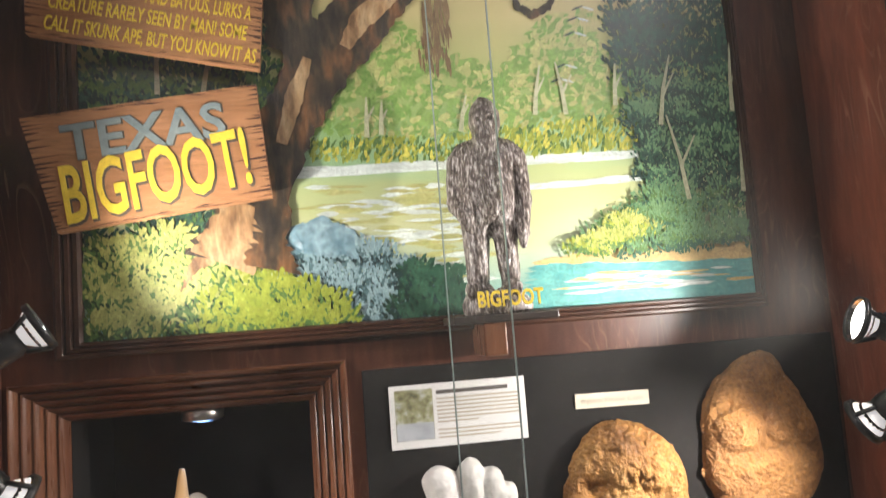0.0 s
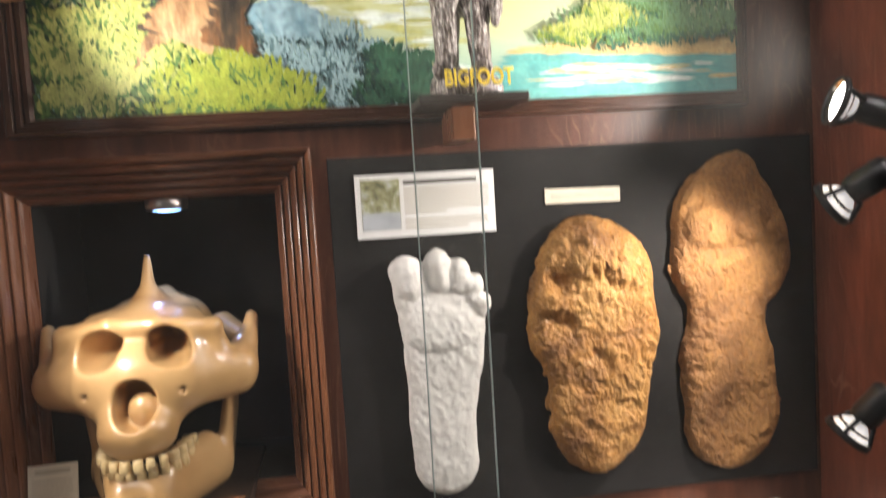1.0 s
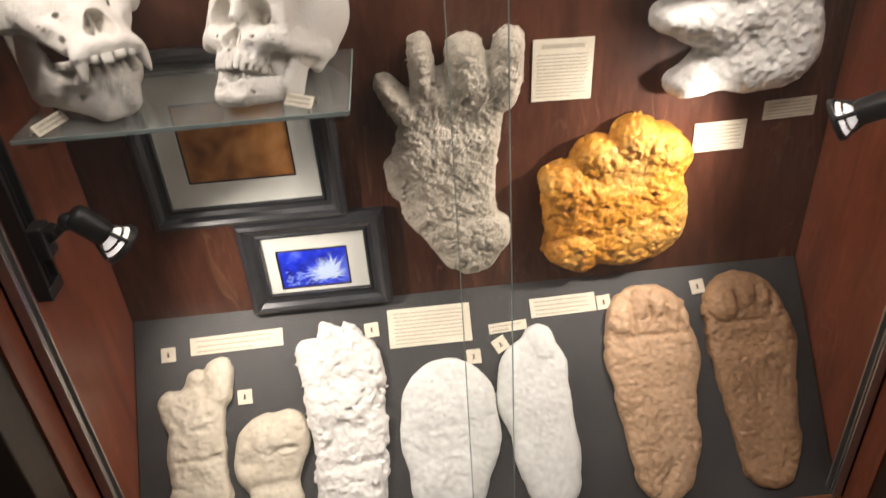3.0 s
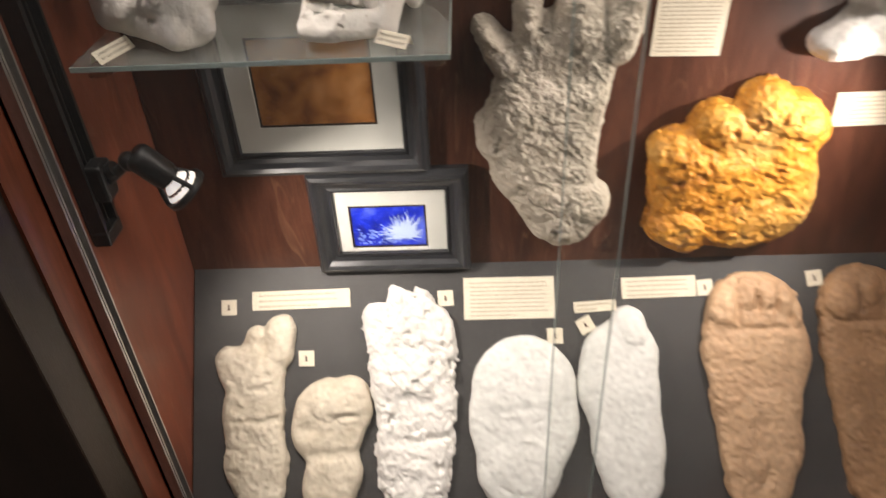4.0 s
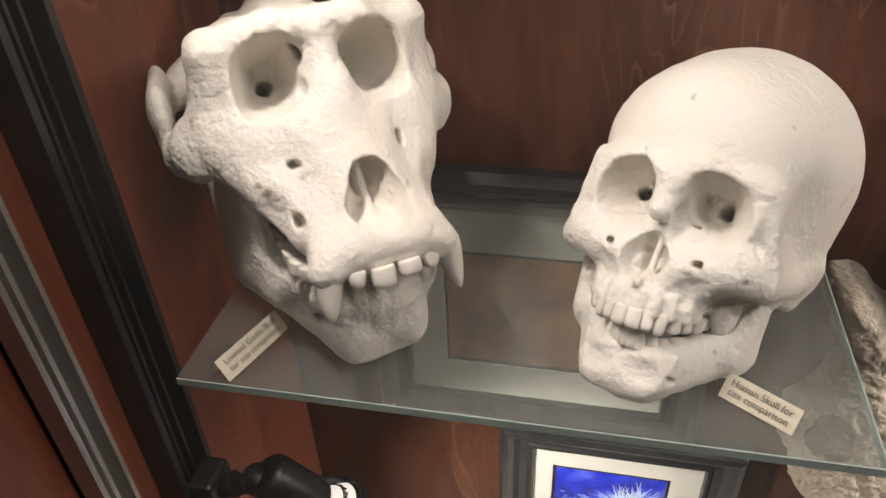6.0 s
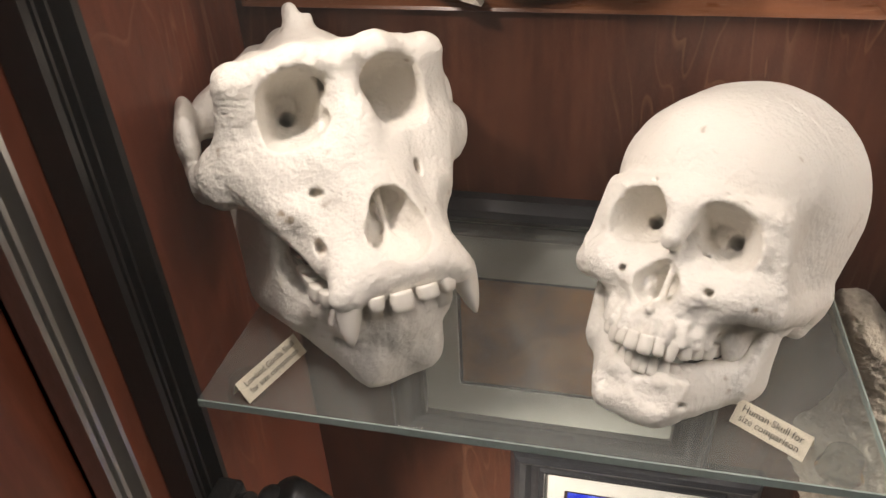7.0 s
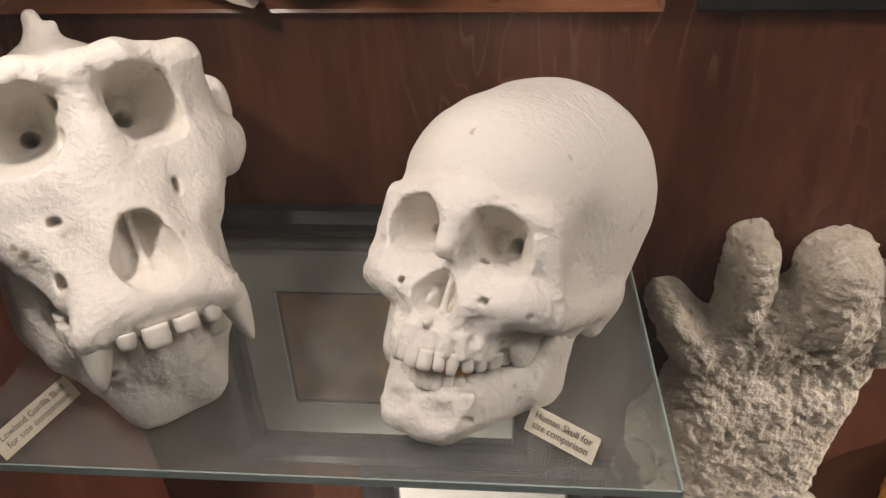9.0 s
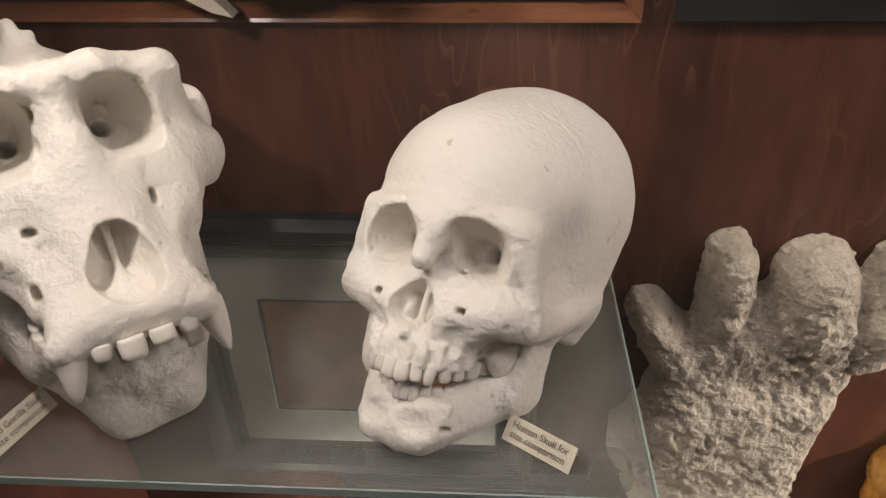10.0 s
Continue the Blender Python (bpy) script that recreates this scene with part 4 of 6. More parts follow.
def ape_skull(m):
    root = thing("extinct_ape_skull", m, "large glossy tan extinct ape skull replica standing in the niche", "skull")
    F = Field((-104, -60, -114), (104, 150, 84), 2.0)
    B, L = F.ball, F.limb
    f = B((0, 72, -10), (52, 66, 33))
    f = join(f, L((0, 46, 12), (0, 56, 58), 10, 3), 14)
    f = add_both(f, 10, B, (-32, 30, -14), (30, 40, 28))
    f = join(f, L((0, 50, 16), (0, 110, 16), 8, 10), 14)
    f = join(f, L((-20, -2, 3), (20, -2, 3), 8, 8), 6)
    f = add_both(f, 8, L, (-20, -2, 3), (-64, 10, -4), 8, 8)
    face = B((0, 2, -50), (44, 32, 42))
    face = join(face, B((0, -18, -84), (33, 29, 26)), 14)
    f = join(f, face, 12)
    f = add_both(f, 18, L, (-40, 2, -46), (-78, 24, -48), 24, 21, (1, 0.85, 1.1))
    f = add_both(f, 6, L, (-63, 12, -4), (-70, 18, -40), 8, 11)
    f = cut_both(f, 8, B, (-72, 50, -2), (24, 26, 32))
    f = add_both(f, 4, L, (-74, 24, -42), (-86, 60, -34), 15, 12, (0.7, 1, 1.2))
    f = add_both(f, 8, L, (-84, 38, -38), (-92, 52, -6), 17, 8, (0.8, 1, 1))
    f = add_both(f, 6, L, (-86, 70, -30), (-56, 104, -16), 9, 12)
    f = cut_both(f, 3, F.socket, (-31, -16, -15), (-18, 50, -14), 1.1, 0.2, 18, 16, 2.4, 0.12)
    f = cut(f, B((2, -26, -60), (18, 28, 22), 12), 3)
    f = join(f, B((6, -14, -68), (14, 13, 15)), 2)
    f = cut_both(f, 1.5, B, (-40, -22, -52), (2.4, 10, 2.4))
    f = cut(f, B((0, 6, -116), (25, 40, 20)), 5)
    f = f + 0.8 * F.grain(26, 31, 2)
    cr = solid("cranium", F, f, AMBER_BONE, root)
    for side in (-1, 1):
        for x, y, w, d, h, taper, point, yaw in ((5, -44, 10, 8, 13, 0.8, 0, 3), (14.5, -41, 9, 8, 12, 0.8, 0, 15), (23, -34, 9, 9, 15, 0.8, 0.4, 35), (28, -24, 10, 12, 10, 0.9, 0, 65), (31, -13, 11, 13, 10, 0.9, 0, 75), (33, 0, 14, 14, 10, 0.9, 0, 85), (34, 14, 14, 14, 10, 0.9, 0, 88)):
            ob = new("tooth", tooth_mesh("tooth", w * 0.00084, d * 0.001, h * 0.00082, AMBER_TOOTH, taper * 0.85, point + 0.12))
            ob.parent = cr
            ob.matrix_basis = pose(side * x * 0.001, y * 0.001, -0.1025, -8, side * (x % 5 - 2) * 2, side * yaw)
    J = Field((-86, -46, -166), (86, 110, -20), 2.0)
    B, L = J.ball, J.limb
    j = B((0, -24, -134), (26, 16, 24), 12)
    j = add_both(j, 10, L, (-16, -24, -138), (-52, 48, -134), 19, 18, (0.75, 1, 1.2))
    j = add_both(j, 8, L, (-20, -22, -118), (-42, 36, -114), 11, 12)
    for side in (-1, 1):
        for y0, y1, z1 in ((52, 58, -50), (64, 70, -52), (74, 82, -42)):
            j = join(j, L((side * 56, y0, -130), (side * 68, y1, z1), 12, 9, (0.6, 1, 1)), 8)
    j = j + 0.8 * J.grain(26, 41, 2)
    jaw = solid("mandible", J, j, AMBER_BONE, root)
    jaw.location = (0, 0.004, -0.006)
    for side in (-1, 1):
        for x, y, w, d, h, taper, point, yaw in ((4.5, -37, 8.5, 8, 12, 0.8, 0, 3), (13, -35, 8.5, 8, 12, 0.8, 0, 12), (21, -30, 9, 9, 14, 0.8, 0.4, 30), (27, -20, 10, 11, 10, 0.9, 0, 65), (31, -9, 11, 12, 10, 0.9, 0, 75), (34, 4, 14, 13, 10, 0.9, 0, 82), (37, 18, 14, 13, 10, 0.9, 0, 85)):
            ob = new("tooth", tooth_mesh("tooth", w * 0.001, d * 0.001, h * 0.001, AMBER_TOOTH, taper, point))
            ob.parent = jaw
            ob.matrix_basis = pose(side * x * 0.001, y * 0.001, -0.115, 186, 0, side * yaw)
    return root


human_skull(pose(-0.1109, 0.8216, 1.1724, -29.8, -2.9, -23.9) @ Matrix.Scale(0.958, 4))
gorilla_skull(pose(-0.2894, 0.8423, 1.2197, -14.2, 1.8, 38.0) @ Matrix.Scale(0.9656, 4))
ob = ape_skull(pose(-0.215, 0.940, 1.503, 0, 0, -1) @ Matrix.Scale(1.36, 4))


# ---- footprint casts ----
def cast(name, m, mat, label, blobs, thick, k=8.0, rough=1.0, coarse=0.0, bumps=(), dents=(), h=2.2, seed=1, edge=0.0, grit=0.9, group="footprint casts"):
    """A cast from rounded limbs in a plane (u, v, u2, v2, r, r2), with raised and sunken places (u, v, ru, rv, height)."""
    us = [b[0] - b[4] for b in blobs] + [b[0] + b[4] for b in blobs] + [b[2] - b[5] for b in blobs] + [b[2] + b[5] for b in blobs]
    vs = [b[1] - b[4] for b in blobs] + [b[1] + b[4] for b in blobs] + [b[3] - b[5] for b in blobs] + [b[3] + b[5] for b in blobs]
    F = Field((min(us) - 9, min(vs) - 9, -6), (max(us) + 9, max(vs) + 9, thick * 1.9 + 14), h)
    d = None
    for u0, v0, u1, v1, r0, r1 in blobs:
        du, dv = u1 - u0, v1 - v0
        t = np.clip(((F.x - u0) * du + (F.y - v0) * dv) / max(1e-6, du * du + dv * dv), 0, 1)
        g = np.sqrt((F.x - u0 - t * du) ** 2 + (F.y - v0 - t * dv) ** 2) - (r0 + (r1 - r0) * t)
        d = g if d is None else join(d, g, k)
    top = thick * np.clip(1 - np.exp(d / (0.55 * thick)), 0, 1) ** 0.5 + 0.25 * thick
    for u, v, ru, rv, up in bumps:
        q = ((F.x - u) / ru) ** 2 + ((F.y - v) / rv) ** 2
        top = top + up * np.sqrt(np.clip(1 - q, 0, 1))
    for u, v, ru, rv, down in dents:
        q = ((F.x - u) / ru) ** 2 + ((F.y - v) / rv) ** 2
        top = top - down * np.exp(-1.5 * q)
    n = F.grain(10, seed) * rough + F.grain(40, seed + 1, 2) * rough * 1.6
    n = n + grit * F.grain(5.0, seed + 5, 2)
    if coarse:
        c = F.grain(15, seed + 2, 3)
        n = n + coarse * np.where(c > 0.15, (c - 0.15) * 2.2, 0.25 * c)
    f = np.maximum(d + edge * F.grain(18, seed + 3, 2), F.z - top)
    f = join(-f, np.full((1, 1, 1), 400.0, np.float32), 1.0) * -1
    f = f + n * np.clip((F.z + 2) / 6, 0, 1)
    f = np.maximum(f, -F.z)
    v, q = F.skin(f)
    me = bpy.data.meshes.new(name)
    me.from_pydata(v.tolist(), [], q.tolist())
    me.polygons.foreach_set("use_smooth", np.ones(len(q), bool))
    me.materials.append(mat)
    ob = new(name, me)
    ob.matrix_world = m
    return tagged(ob, label, "footprint cast", group)


PANEL = 0.006
# three large casts on the black board; u, v in millimetres from the middle of each
cast("footprint_cast", on_wall(0.150, 1.412, PANEL), PLASTER, "white plaster cast of a bare foot with five toes",
     [(6, 70, 6, 20, 56, 50), (4, 20, -2, -60, 50, 42), (-2, -60, 0, -118, 42, 42), (-38, 132, -34, 100, 22, 22), (2, 142, 2, 110, 17, 16), (30, 132, 26, 105, 14, 14), (48, 112, 40, 92, 13, 12), (58, 88, 50, 80, 12, 12)],
     20, 6, 0.6, coarse=0.6, grit=1.3, edge=1.2, bumps=[(-36, 128, 24, 30, 9), (2, 134, 18, 28, 9), (30, 124, 15, 24, 8), (48, 106, 14, 20, 8), (58, 86, 12, 16, 7), (0, 60, 50, 30, 5)], dents=[(0, 102, 60, 9, 4), (0, -30, 30, 50, 3)], seed=3)
cast("footprint_cast", on_wall(0.350, 1.425, PANEL), OCHRE, "glossy ochre cast of a broad footprint with a pitted surface",
     [(8, 90, 14, 20, 80, 74), (14, 20, 4, -90, 74, 66), (-4, 140, 10, 120, 36, 40), (-40, 60, -46, 20, 40, 36), (0, -130, 0, -110, 34, 40)],
     30, 20, 1.3, coarse=2.6, edge=4.0, grit=2.6, bumps=[(0, 128, 30, 34, 10), (34, 110, 22, 26, 6), (-58, 66, 22, 16, 8)], dents=[(-44, 96, 20, 16, 16), (-44, 40, 22, 14, 14), (-2, 0, 10, 14, 8), (50, 40, 10, 16, 8), (30, -70, 30, 20, 6)], seed=7)
cast("footprint_cast", on_wall(0.550, 1.455, PANEL), BROWN_CAST, "brown resin cast of an hourglass shaped footprint",
     [(-6, 130, 0, 80, 74, 84), (0, 80, -8, 20, 80, 54), (-8, 20, -10, -30, 52, 56), (-10, -60, -4, -130, 66, 66), (-4, -130, -10, -150, 62, 60), (10, 190, -10, 170, 30, 40)],
     26, 10, 1.1, coarse=1.6, edge=4.0, grit=2.2, bumps=[(-40, 124, 34, 30, 13), (20, 128, 28, 28, 12), (58, 118, 20, 24, 10), (0, -124, 46, 40, -4)], dents=[(0, 30, 50, 40, 7), (-4, -120, 30, 40, 8), (0, 90, 70, 10, 4)], seed=11)

# three casts on the plywood wall
cast("footprint_cast", on_wall(0.122, 0.880), GREY_PLASTER, "rough grey plaster cast of a four-toed deformed foot",
     [(2, 76, -14, 4, 72, 76), (-14, 4, -12, -50, 76, 72), (-12, -50, 18, -134, 70, 52), (52, -112, 50, -122, 32, 32), (-80, 8, -76, -22, 20, 24), (-88, 134, -58, 92, 15, 26), (-37, 182, -33, 112, 17, 21), (24, 170, 20, 116, 27, 30), (83, 174, 66, 108, 23, 30), (-14, 112, 58, 128, 38, 42)],
     34, 4, 1.3, coarse=2.0, edge=1.5, bumps=[(-84, 128, 22, 24, 10), (-37, 170, 20, 44, 12), (24, 160, 28, 46, 11), (80, 158, 25, 48, 11), (-60, 30, 26, 30, 5), (50, -112, 34, 34, 7)], grit=2.4, dents=[(-8, 140, 6, 20, 8), (54, 150, 6, 22, 8), (10, 72, 60, 34, 14), (20, 30, 30, 20, 6), (0, -50, 50, 50, 4)], seed=15, h=1.9)
cast("footprint_cast", on_wall(0.365, 0.795), YELLOW_CAST, "amber orange cast of a broad forefoot with toe pads",
     [(0, 10, 20, -20, 100, 96), (30, 60, 50, -40, 70, 66), (-60, 10, -60, -50, 52, 46), (60, 90, 80, 70, 34, 34), (20, 108, 24, 90, 34, 34), (-34, 84, -30, 70, 32, 32), (-86, 44, -78, 40, 32, 32), (-74, -70, -50, -80, 36, 40)],
     32, 8, 1.6, coarse=2.6, edge=2.0, grit=2.3, bumps=[(70, 94, 32, 30, 9), (22, 112, 32, 30, 9), (-34, 88, 32, 30, 10), (-82, 44, 36, 34, 9), (-66, -70, 34, 30, 9)], dents=[(0, 50, 70, 20, 10), (10, -20, 60, 50, 6)], seed=19)
cast("knuckle_cast", on_wall(0.535, 1.062), PLASTER, "white plaster cast of bent knuckles with three stubby digits",
     [(36, 22, 50, -36, 58, 58), (76, 112, 70, 44, 13, 38), (2, 56, 66, 58, 40, 44), (8, -62, 46, -58, 44, 44), (-126, 84, -40, 58, 21, 40), (-36, 112, -4, 70, 17, 28), (-120, 12, -50, -2, 20, 44), (-92, -82, -30, -58, 20, 44)],
     34, 12, 1.3, coarse=1.6, edge=2.5, grit=1.9, bumps=[(-112, 80, 44, 25, 22), (-106, 10, 40, 24, 22), (-82, -79, 34, 24, 18), (-34, 110, 18, 22, 24), (-40, 20, 50, 60, 10)], dents=[(-76, 42, 26, 9, 14), (-72, -38, 24, 10, 14), (62, 20, 50, 70, 14)], seed=23, group="")

# seven casts on the sloping board
def low(x, s, mat, label, blobs, thick=16, **kw):
    return cast("footprint_cast", on_board(x, s), mat, label, blobs, thick, group="footprint casts in a row", **kw)


low(-0.312, 0.208, CREAM_CAST, "cream plaster cast of a slim foot with a long first toe", [(0, 60, -4, 0, 44, 44), (-4, 0, 0, -70, 44, 46), (0, -70, 8, -110, 44, 36), (38, 124, 34, 90, 22, 24), (2, 112, 0, 80, 18, 20), (-38, 78, -30, 60, 24, 26)],
    grit=1.1, bumps=[(38, 112, 24, 36, 4), (0, 70, 40, 30, 3)], coarse=1.2, dents=[(16, 96, 6, 20, 3), (-2, -10, 40, 5, 3)], k=12, rough=1.0, edge=2.5, seed=31)
low(-0.200, 0.252, CREAM_CAST, "small cream plaster cast of a broken footprint", [(0, 40, -6, 20, 56, 54), (30, 70, 34, 50, 28, 28), (4, -40, -4, -66, 42, 40)],
    bumps=[(28, 62, 30, 34, 5), (-2, 58, 26, 24, 5)], dents=[(0, -14, 50, 10, 4), (-34, 20, 16, 14, 6), (28, 40, 22, 5, 5)], k=10, rough=0.9, edge=1.5, seed=35)
low(-0.084, 0.190, PLASTER, "white plaster cast of a long ridged footprint", [(4, 84, 8, 20, 68, 62), (8, 20, 10, -60, 62, 56), (6, -60, 4, -116, 56, 50), (-46, 122, -30, 90, 22, 30), (-12, 146, 0, 110, 20, 40), (20, 138, 20, 100, 24, 40)],
    coarse=4.2, grit=2.0, bumps=[(0, 40, 60, 30, 3)], dents=[(0, 0, 60, 10, 4), (0, -60, 50, 10, 4), (-20, 60, 10, 50, 4)], k=8, rough=1.5, edge=6.0, seed=39)
low(0.082, 0.226, PALE_CAST, "pale grey plaster cast of a broad oval footprint", [(2, 50, 0, 0, 76, 78), (0, 0, -8, -64, 78, 62)],
    bumps=[(0, 50, 60, 50, 3), (0, -60, 50, 40, 3)], coarse=1.0, dents=[(10, 20, 50, 10, 3), (20, 40, 10, 14, 3)], k=10, rough=0.7, edge=1.2, seed=43)
low(0.226, 0.208, PALE_CAST, "smooth pale green grey plaster cast of a foot", [(-2, 70, -8, 30, 56, 58), (0, 20, 6, -60, 54, 50), (6, -60, 10, -100, 50, 44), (12, 122, 8, 90, 26, 44)],
    bumps=[(20, 110, 20, 20, 4)], dents=[(-10, -20, 30, 50, 3)], k=12, rough=0.3, edge=0.8, seed=47)
low(0.420, 0.182, TAN_CAST, "tan clay cast of a long footprint with clear toe prints", [(-2, 100, 0, 50, 70, 76), (0, 50, -4, -20, 76, 64), (-4, -20, 0, -80, 60, 58), (0, -80, -6, -130, 58, 48)],
    bumps=[(-46, 118, 24, 28, 7), (-12, 136, 16, 26, 6), (16, 136, 15, 24, 6), (40, 124, 13, 20, 5), (58, 104, 12, 16, 5)], coarse=1.6, grit=1.6, dents=[(-27, 116, 5, 24, 7), (2, 122, 5, 22, 7), (29, 116, 5, 20, 7), (50, 98, 5, 16, 7), (-4, 84, 54, 6, 6), (0, 20, 50, 30, 4), (10, 0, 40, 6, 2)], k=10, rough=1.0, edge=3.0, seed=51)
low(0.580, 0.182, BROWN_CLAY, "dark brown clay cast of a long footprint", [(-4, 110, 6, 60, 66, 72), (6, 60, 4, -20, 72, 60), (4, -20, 6, -90, 60, 54), (6, -90, 4, -130, 52, 46)],
    bumps=[(-38, 122, 26, 28, 9), (2, 138, 17, 24, 7), (30, 130, 14, 20, 6), (50, 112, 13, 18, 6), (62, 90, 10, 14, 5)], coarse=1.6, grit=1.6, dents=[(-14, 124, 5, 24, 6), (17, 122, 5, 22, 6), (41, 112, 5, 18, 6), (-4, 92, 50, 6, 4), (0, 60, 40, 30, 5), (0, -50, 40, 50, 4)], k=10, rough=1.0, edge=3.0, seed=55)


# ---- glass shelf and what stands on it ----
SHELF_Z = 1.066
SHELF_DUSTY = dusty_veil_glass("dusty_shelf_glass", (0.86, 0.88, 0.87), 1.3, 0.075)


def glass_shelf():
    x0, x1, y0, y1 = -0.363, -0.003, 0.754, 0.966
    root = thing("glass_shelf", pose((x0 + x1) / 2, (y0 + y1) / 2, SHELF_Z), "dusty clear glass shelf carrying two skulls", "shelf")
    w, d = (x1 - x0) / 2, (y1 - y0) / 2
    g = part("glass_sheet", box(-w, -d, -0.006, w, d, 0, 0.0006), SHELF_DUSTY, root)
    g.visible_shadow = False
    part("front_edge", box(-w, -d - 0.0012, -0.0055, w, -d - 0.0002, -0.0005), GLASS_EDGE, root, "green tinted polished edge")
    part("side_edge", box(w + 0.0002, -d, -0.0055, w + 0.0012, d, -0.0005), GLASS_EDGE, root, "green tinted polished edge")
    for x in (-w + 0.014, w - 0.016):
        bm = lathe(((0, 0.0), (0.0085, 0.0), (0.0095, -0.002), (0.0095, -0.009), (0.012, -0.012), (0.0, -0.012)), 24)
        bm.transform(pose(x, -d + 0.027, -0.0065))
        part("shelf_pad", bm, CLEAR_PLASTIC, root, "clear round plastic pad", smooth=True)
    for x in (-w + 0.03, w - 0.03):
        bm = box(x - 0.006, d - 0.03, -0.012, x + 0.006, d + 0.003, -0.0065, 0.0015)
        box(x - 0.006, d - 0.003, -0.045, x + 0.006, d + 0.003, -0.012, 0.0015, bm=bm)
        part("shelf_bracket", bm, CLEAR_PLASTIC, root, "clear plastic bracket")
    return root


glass_shelf()


def tent_card(a, b, lines, size):
    """A folded card; its front lower edge runs from a to b."""
    a, b = Vector((*a, SHELF_Z + 0.0005)), Vector((*b, SHELF_Z + 0.0005))
    u = (b - a).normalized()
    back = Vector((0, 0, 1)).cross(u)
    n = (b - a).length
    m = Matrix(((u.x, back.x, 0, a.x), (u.y, back.y, 0, a.y), (u.z, back.z, 1, a.z), (0, 0, 0, 1)))
    root = thing("tent_card", m, "folded cream card naming the skull, standing on the shelf", "label", "tent cards")
    h, lean = 0.0135, 52
    bm = bmesh.new()
    c, s = math.cos(radians(lean)), math.sin(radians(lean))
    t = 0.0004
    pts = [(0, 0), (h * c, h * s), (2 * h * c * 0.72, 0.001)]
    v = [[bm.verts.new((x, y, z)) for x in (0, n)] for y, z in pts]
    o = [[bm.verts.new((x, y, z + t)) for x in (0, n)] for y, z in pts]
    for i in range(2):
        bm.faces.new((v[i][0], v[i][1], v[i + 1][1], v[i + 1][0]))
        bm.faces.new((o[i][0], o[i][1], o[i + 1][1], o[i + 1][0]))
        for j in (0, 1):
            bm.faces.new((v[i][j], v[i + 1][j], o[i + 1][j], o[i][j]))
    part("folded_paper", bm, PAPER, root)
    for i, text in enumerate(lines):
        k = h * (0.70 - 0.38 * i)
        lettering("lettering", text, size, INK, root, pose(n / 2, k * c - 0.0006 * s, k * s + 0.0008, lean), 0.00004, fit=n * (0.82 if i == 0 else 0.80))


tent_card((-0.3315, 0.7545), (-0.3155, 0.8005), ("Lowland Gorilla Skull", "for size comparison"), 0.0048)
tent_card((-0.0755, 0.787), (-0.0435, 0.7655), ("Human Skull for", "size comparison"), 0.0052)


# ---- cards and sheets ----
def bars(rects, w):
    bm = bmesh.new()
    for u0, v0, u1, v1 in rects:
        vs = [bm.verts.new(p) for p in ((u0, v0, w), (u1, v0, w), (u1, v1, w), (u0, v1, w))]
        bm.faces.new(vs)
    return bm


def card(m, w, h, mat, label, rows=0, title=False, margin=0.07, ink=None, group="cards", left=0.0):
    """A small card with rows of illegible print."""
    root = thing("label_card", m, label, "label", group)
    bm = box(-w / 2, -h / 2, 0.0002, w / 2, h / 2, 0.0022, 0.0003)
    part("paper", bm, mat, root)
    rnd = random.Random(int(w * 1e5) + rows)
    rects = []
    u0, u1 = -w / 2 + w * margin + left, w / 2 - w * margin
    top = h / 2 - h * 0.08
    if title:
        rects.append((u0 + (u1 - u0) * 0.08, top - h * 0.07, u1 - (u1 - u0) * 0.1, top))
        top -= h * 0.14
    for i in range(rows):
        step = (top + h / 2 - h * 0.05) / rows
        v = top - step * (i + 0.75)
        end = u1 - (u1 - u0) * (rnd.uniform(0, 0.08) if i < rows - 1 else rnd.uniform(0.2, 0.5))
        x = u0
        while x < end:
            k = min(end, x + rnd.uniform(0.003, 0.012))
            rects.append((x, v, k, v + step * 0.42))
            x = k + 0.0012
    if rects:
        part("print", bars(rects, 0.00245), ink or FAINT_INK, root, "rows of small print")
    return root


sheet = card(on_wall(0.1435, 1.6295, PANEL + 0.0002), 0.178, 0.080, WHITE_PAPER, "white information sheet with a small photo and printed text", 0, group="")
part("heading", bars([(-0.028, 0.026, 0.066, 0.031)], 0.0025), INK, sheet, "bold dark heading")
rnd = random.Random(4)
part("print", bars([(-0.028, 0.019 - i * 0.0049, 0.082 - (rnd.uniform(0.02, 0.06) if i in (6, 10) else rnd.uniform(0, 0.004)), 0.0212 - i * 0.0049) for i in range(11) if i != 7], 0.0025), FAINT_INK, sheet, "rows of small print")
PHOTO = material("old_photo", ((0.10, 0.09, 0.05), (0.30, 0.30, 0.16), (0.55, 0.55, 0.52)), rough=0.4, scale=90, detail=5, fine=0.2, bump=0)
part("photo", box(-0.082, -0.030, 0.0023, -0.033, 0.034, 0.0026), PHOTO, sheet, "mottled green and grey landscape photo")
part("photo_foreground", bars([(-0.0815, -0.0295, -0.0335, -0.008)], 0.0028), plain("photo_pale", (0.42, 0.44, 0.46), 0.4, var=0.2), sheet, "pale photo foreground")
plate = card(on_wall(0.350, 1.6285, PANEL + 0.0002, -1.0), 0.102, 0.019, PAPER, "cream name card above the large casts", 0, group="")
lettering("lettering", "Bigfoot Plaster Casts", 0.0105, FAINT_INK, plate, pose(0, 0, 0.0026), 0.00005, fit=0.086)
bossburg = card(on_wall(0.281, 1.009, 0.0, -1.5), 0.085, 0.088, PAPER, "cream typed card beside the deformed foot cast", 13, True)
card(on_wall(0.520, 0.8855, 0.0, 0.5), 0.078, 0.047, PAPER, "cream typed card beside the amber cast", 7)
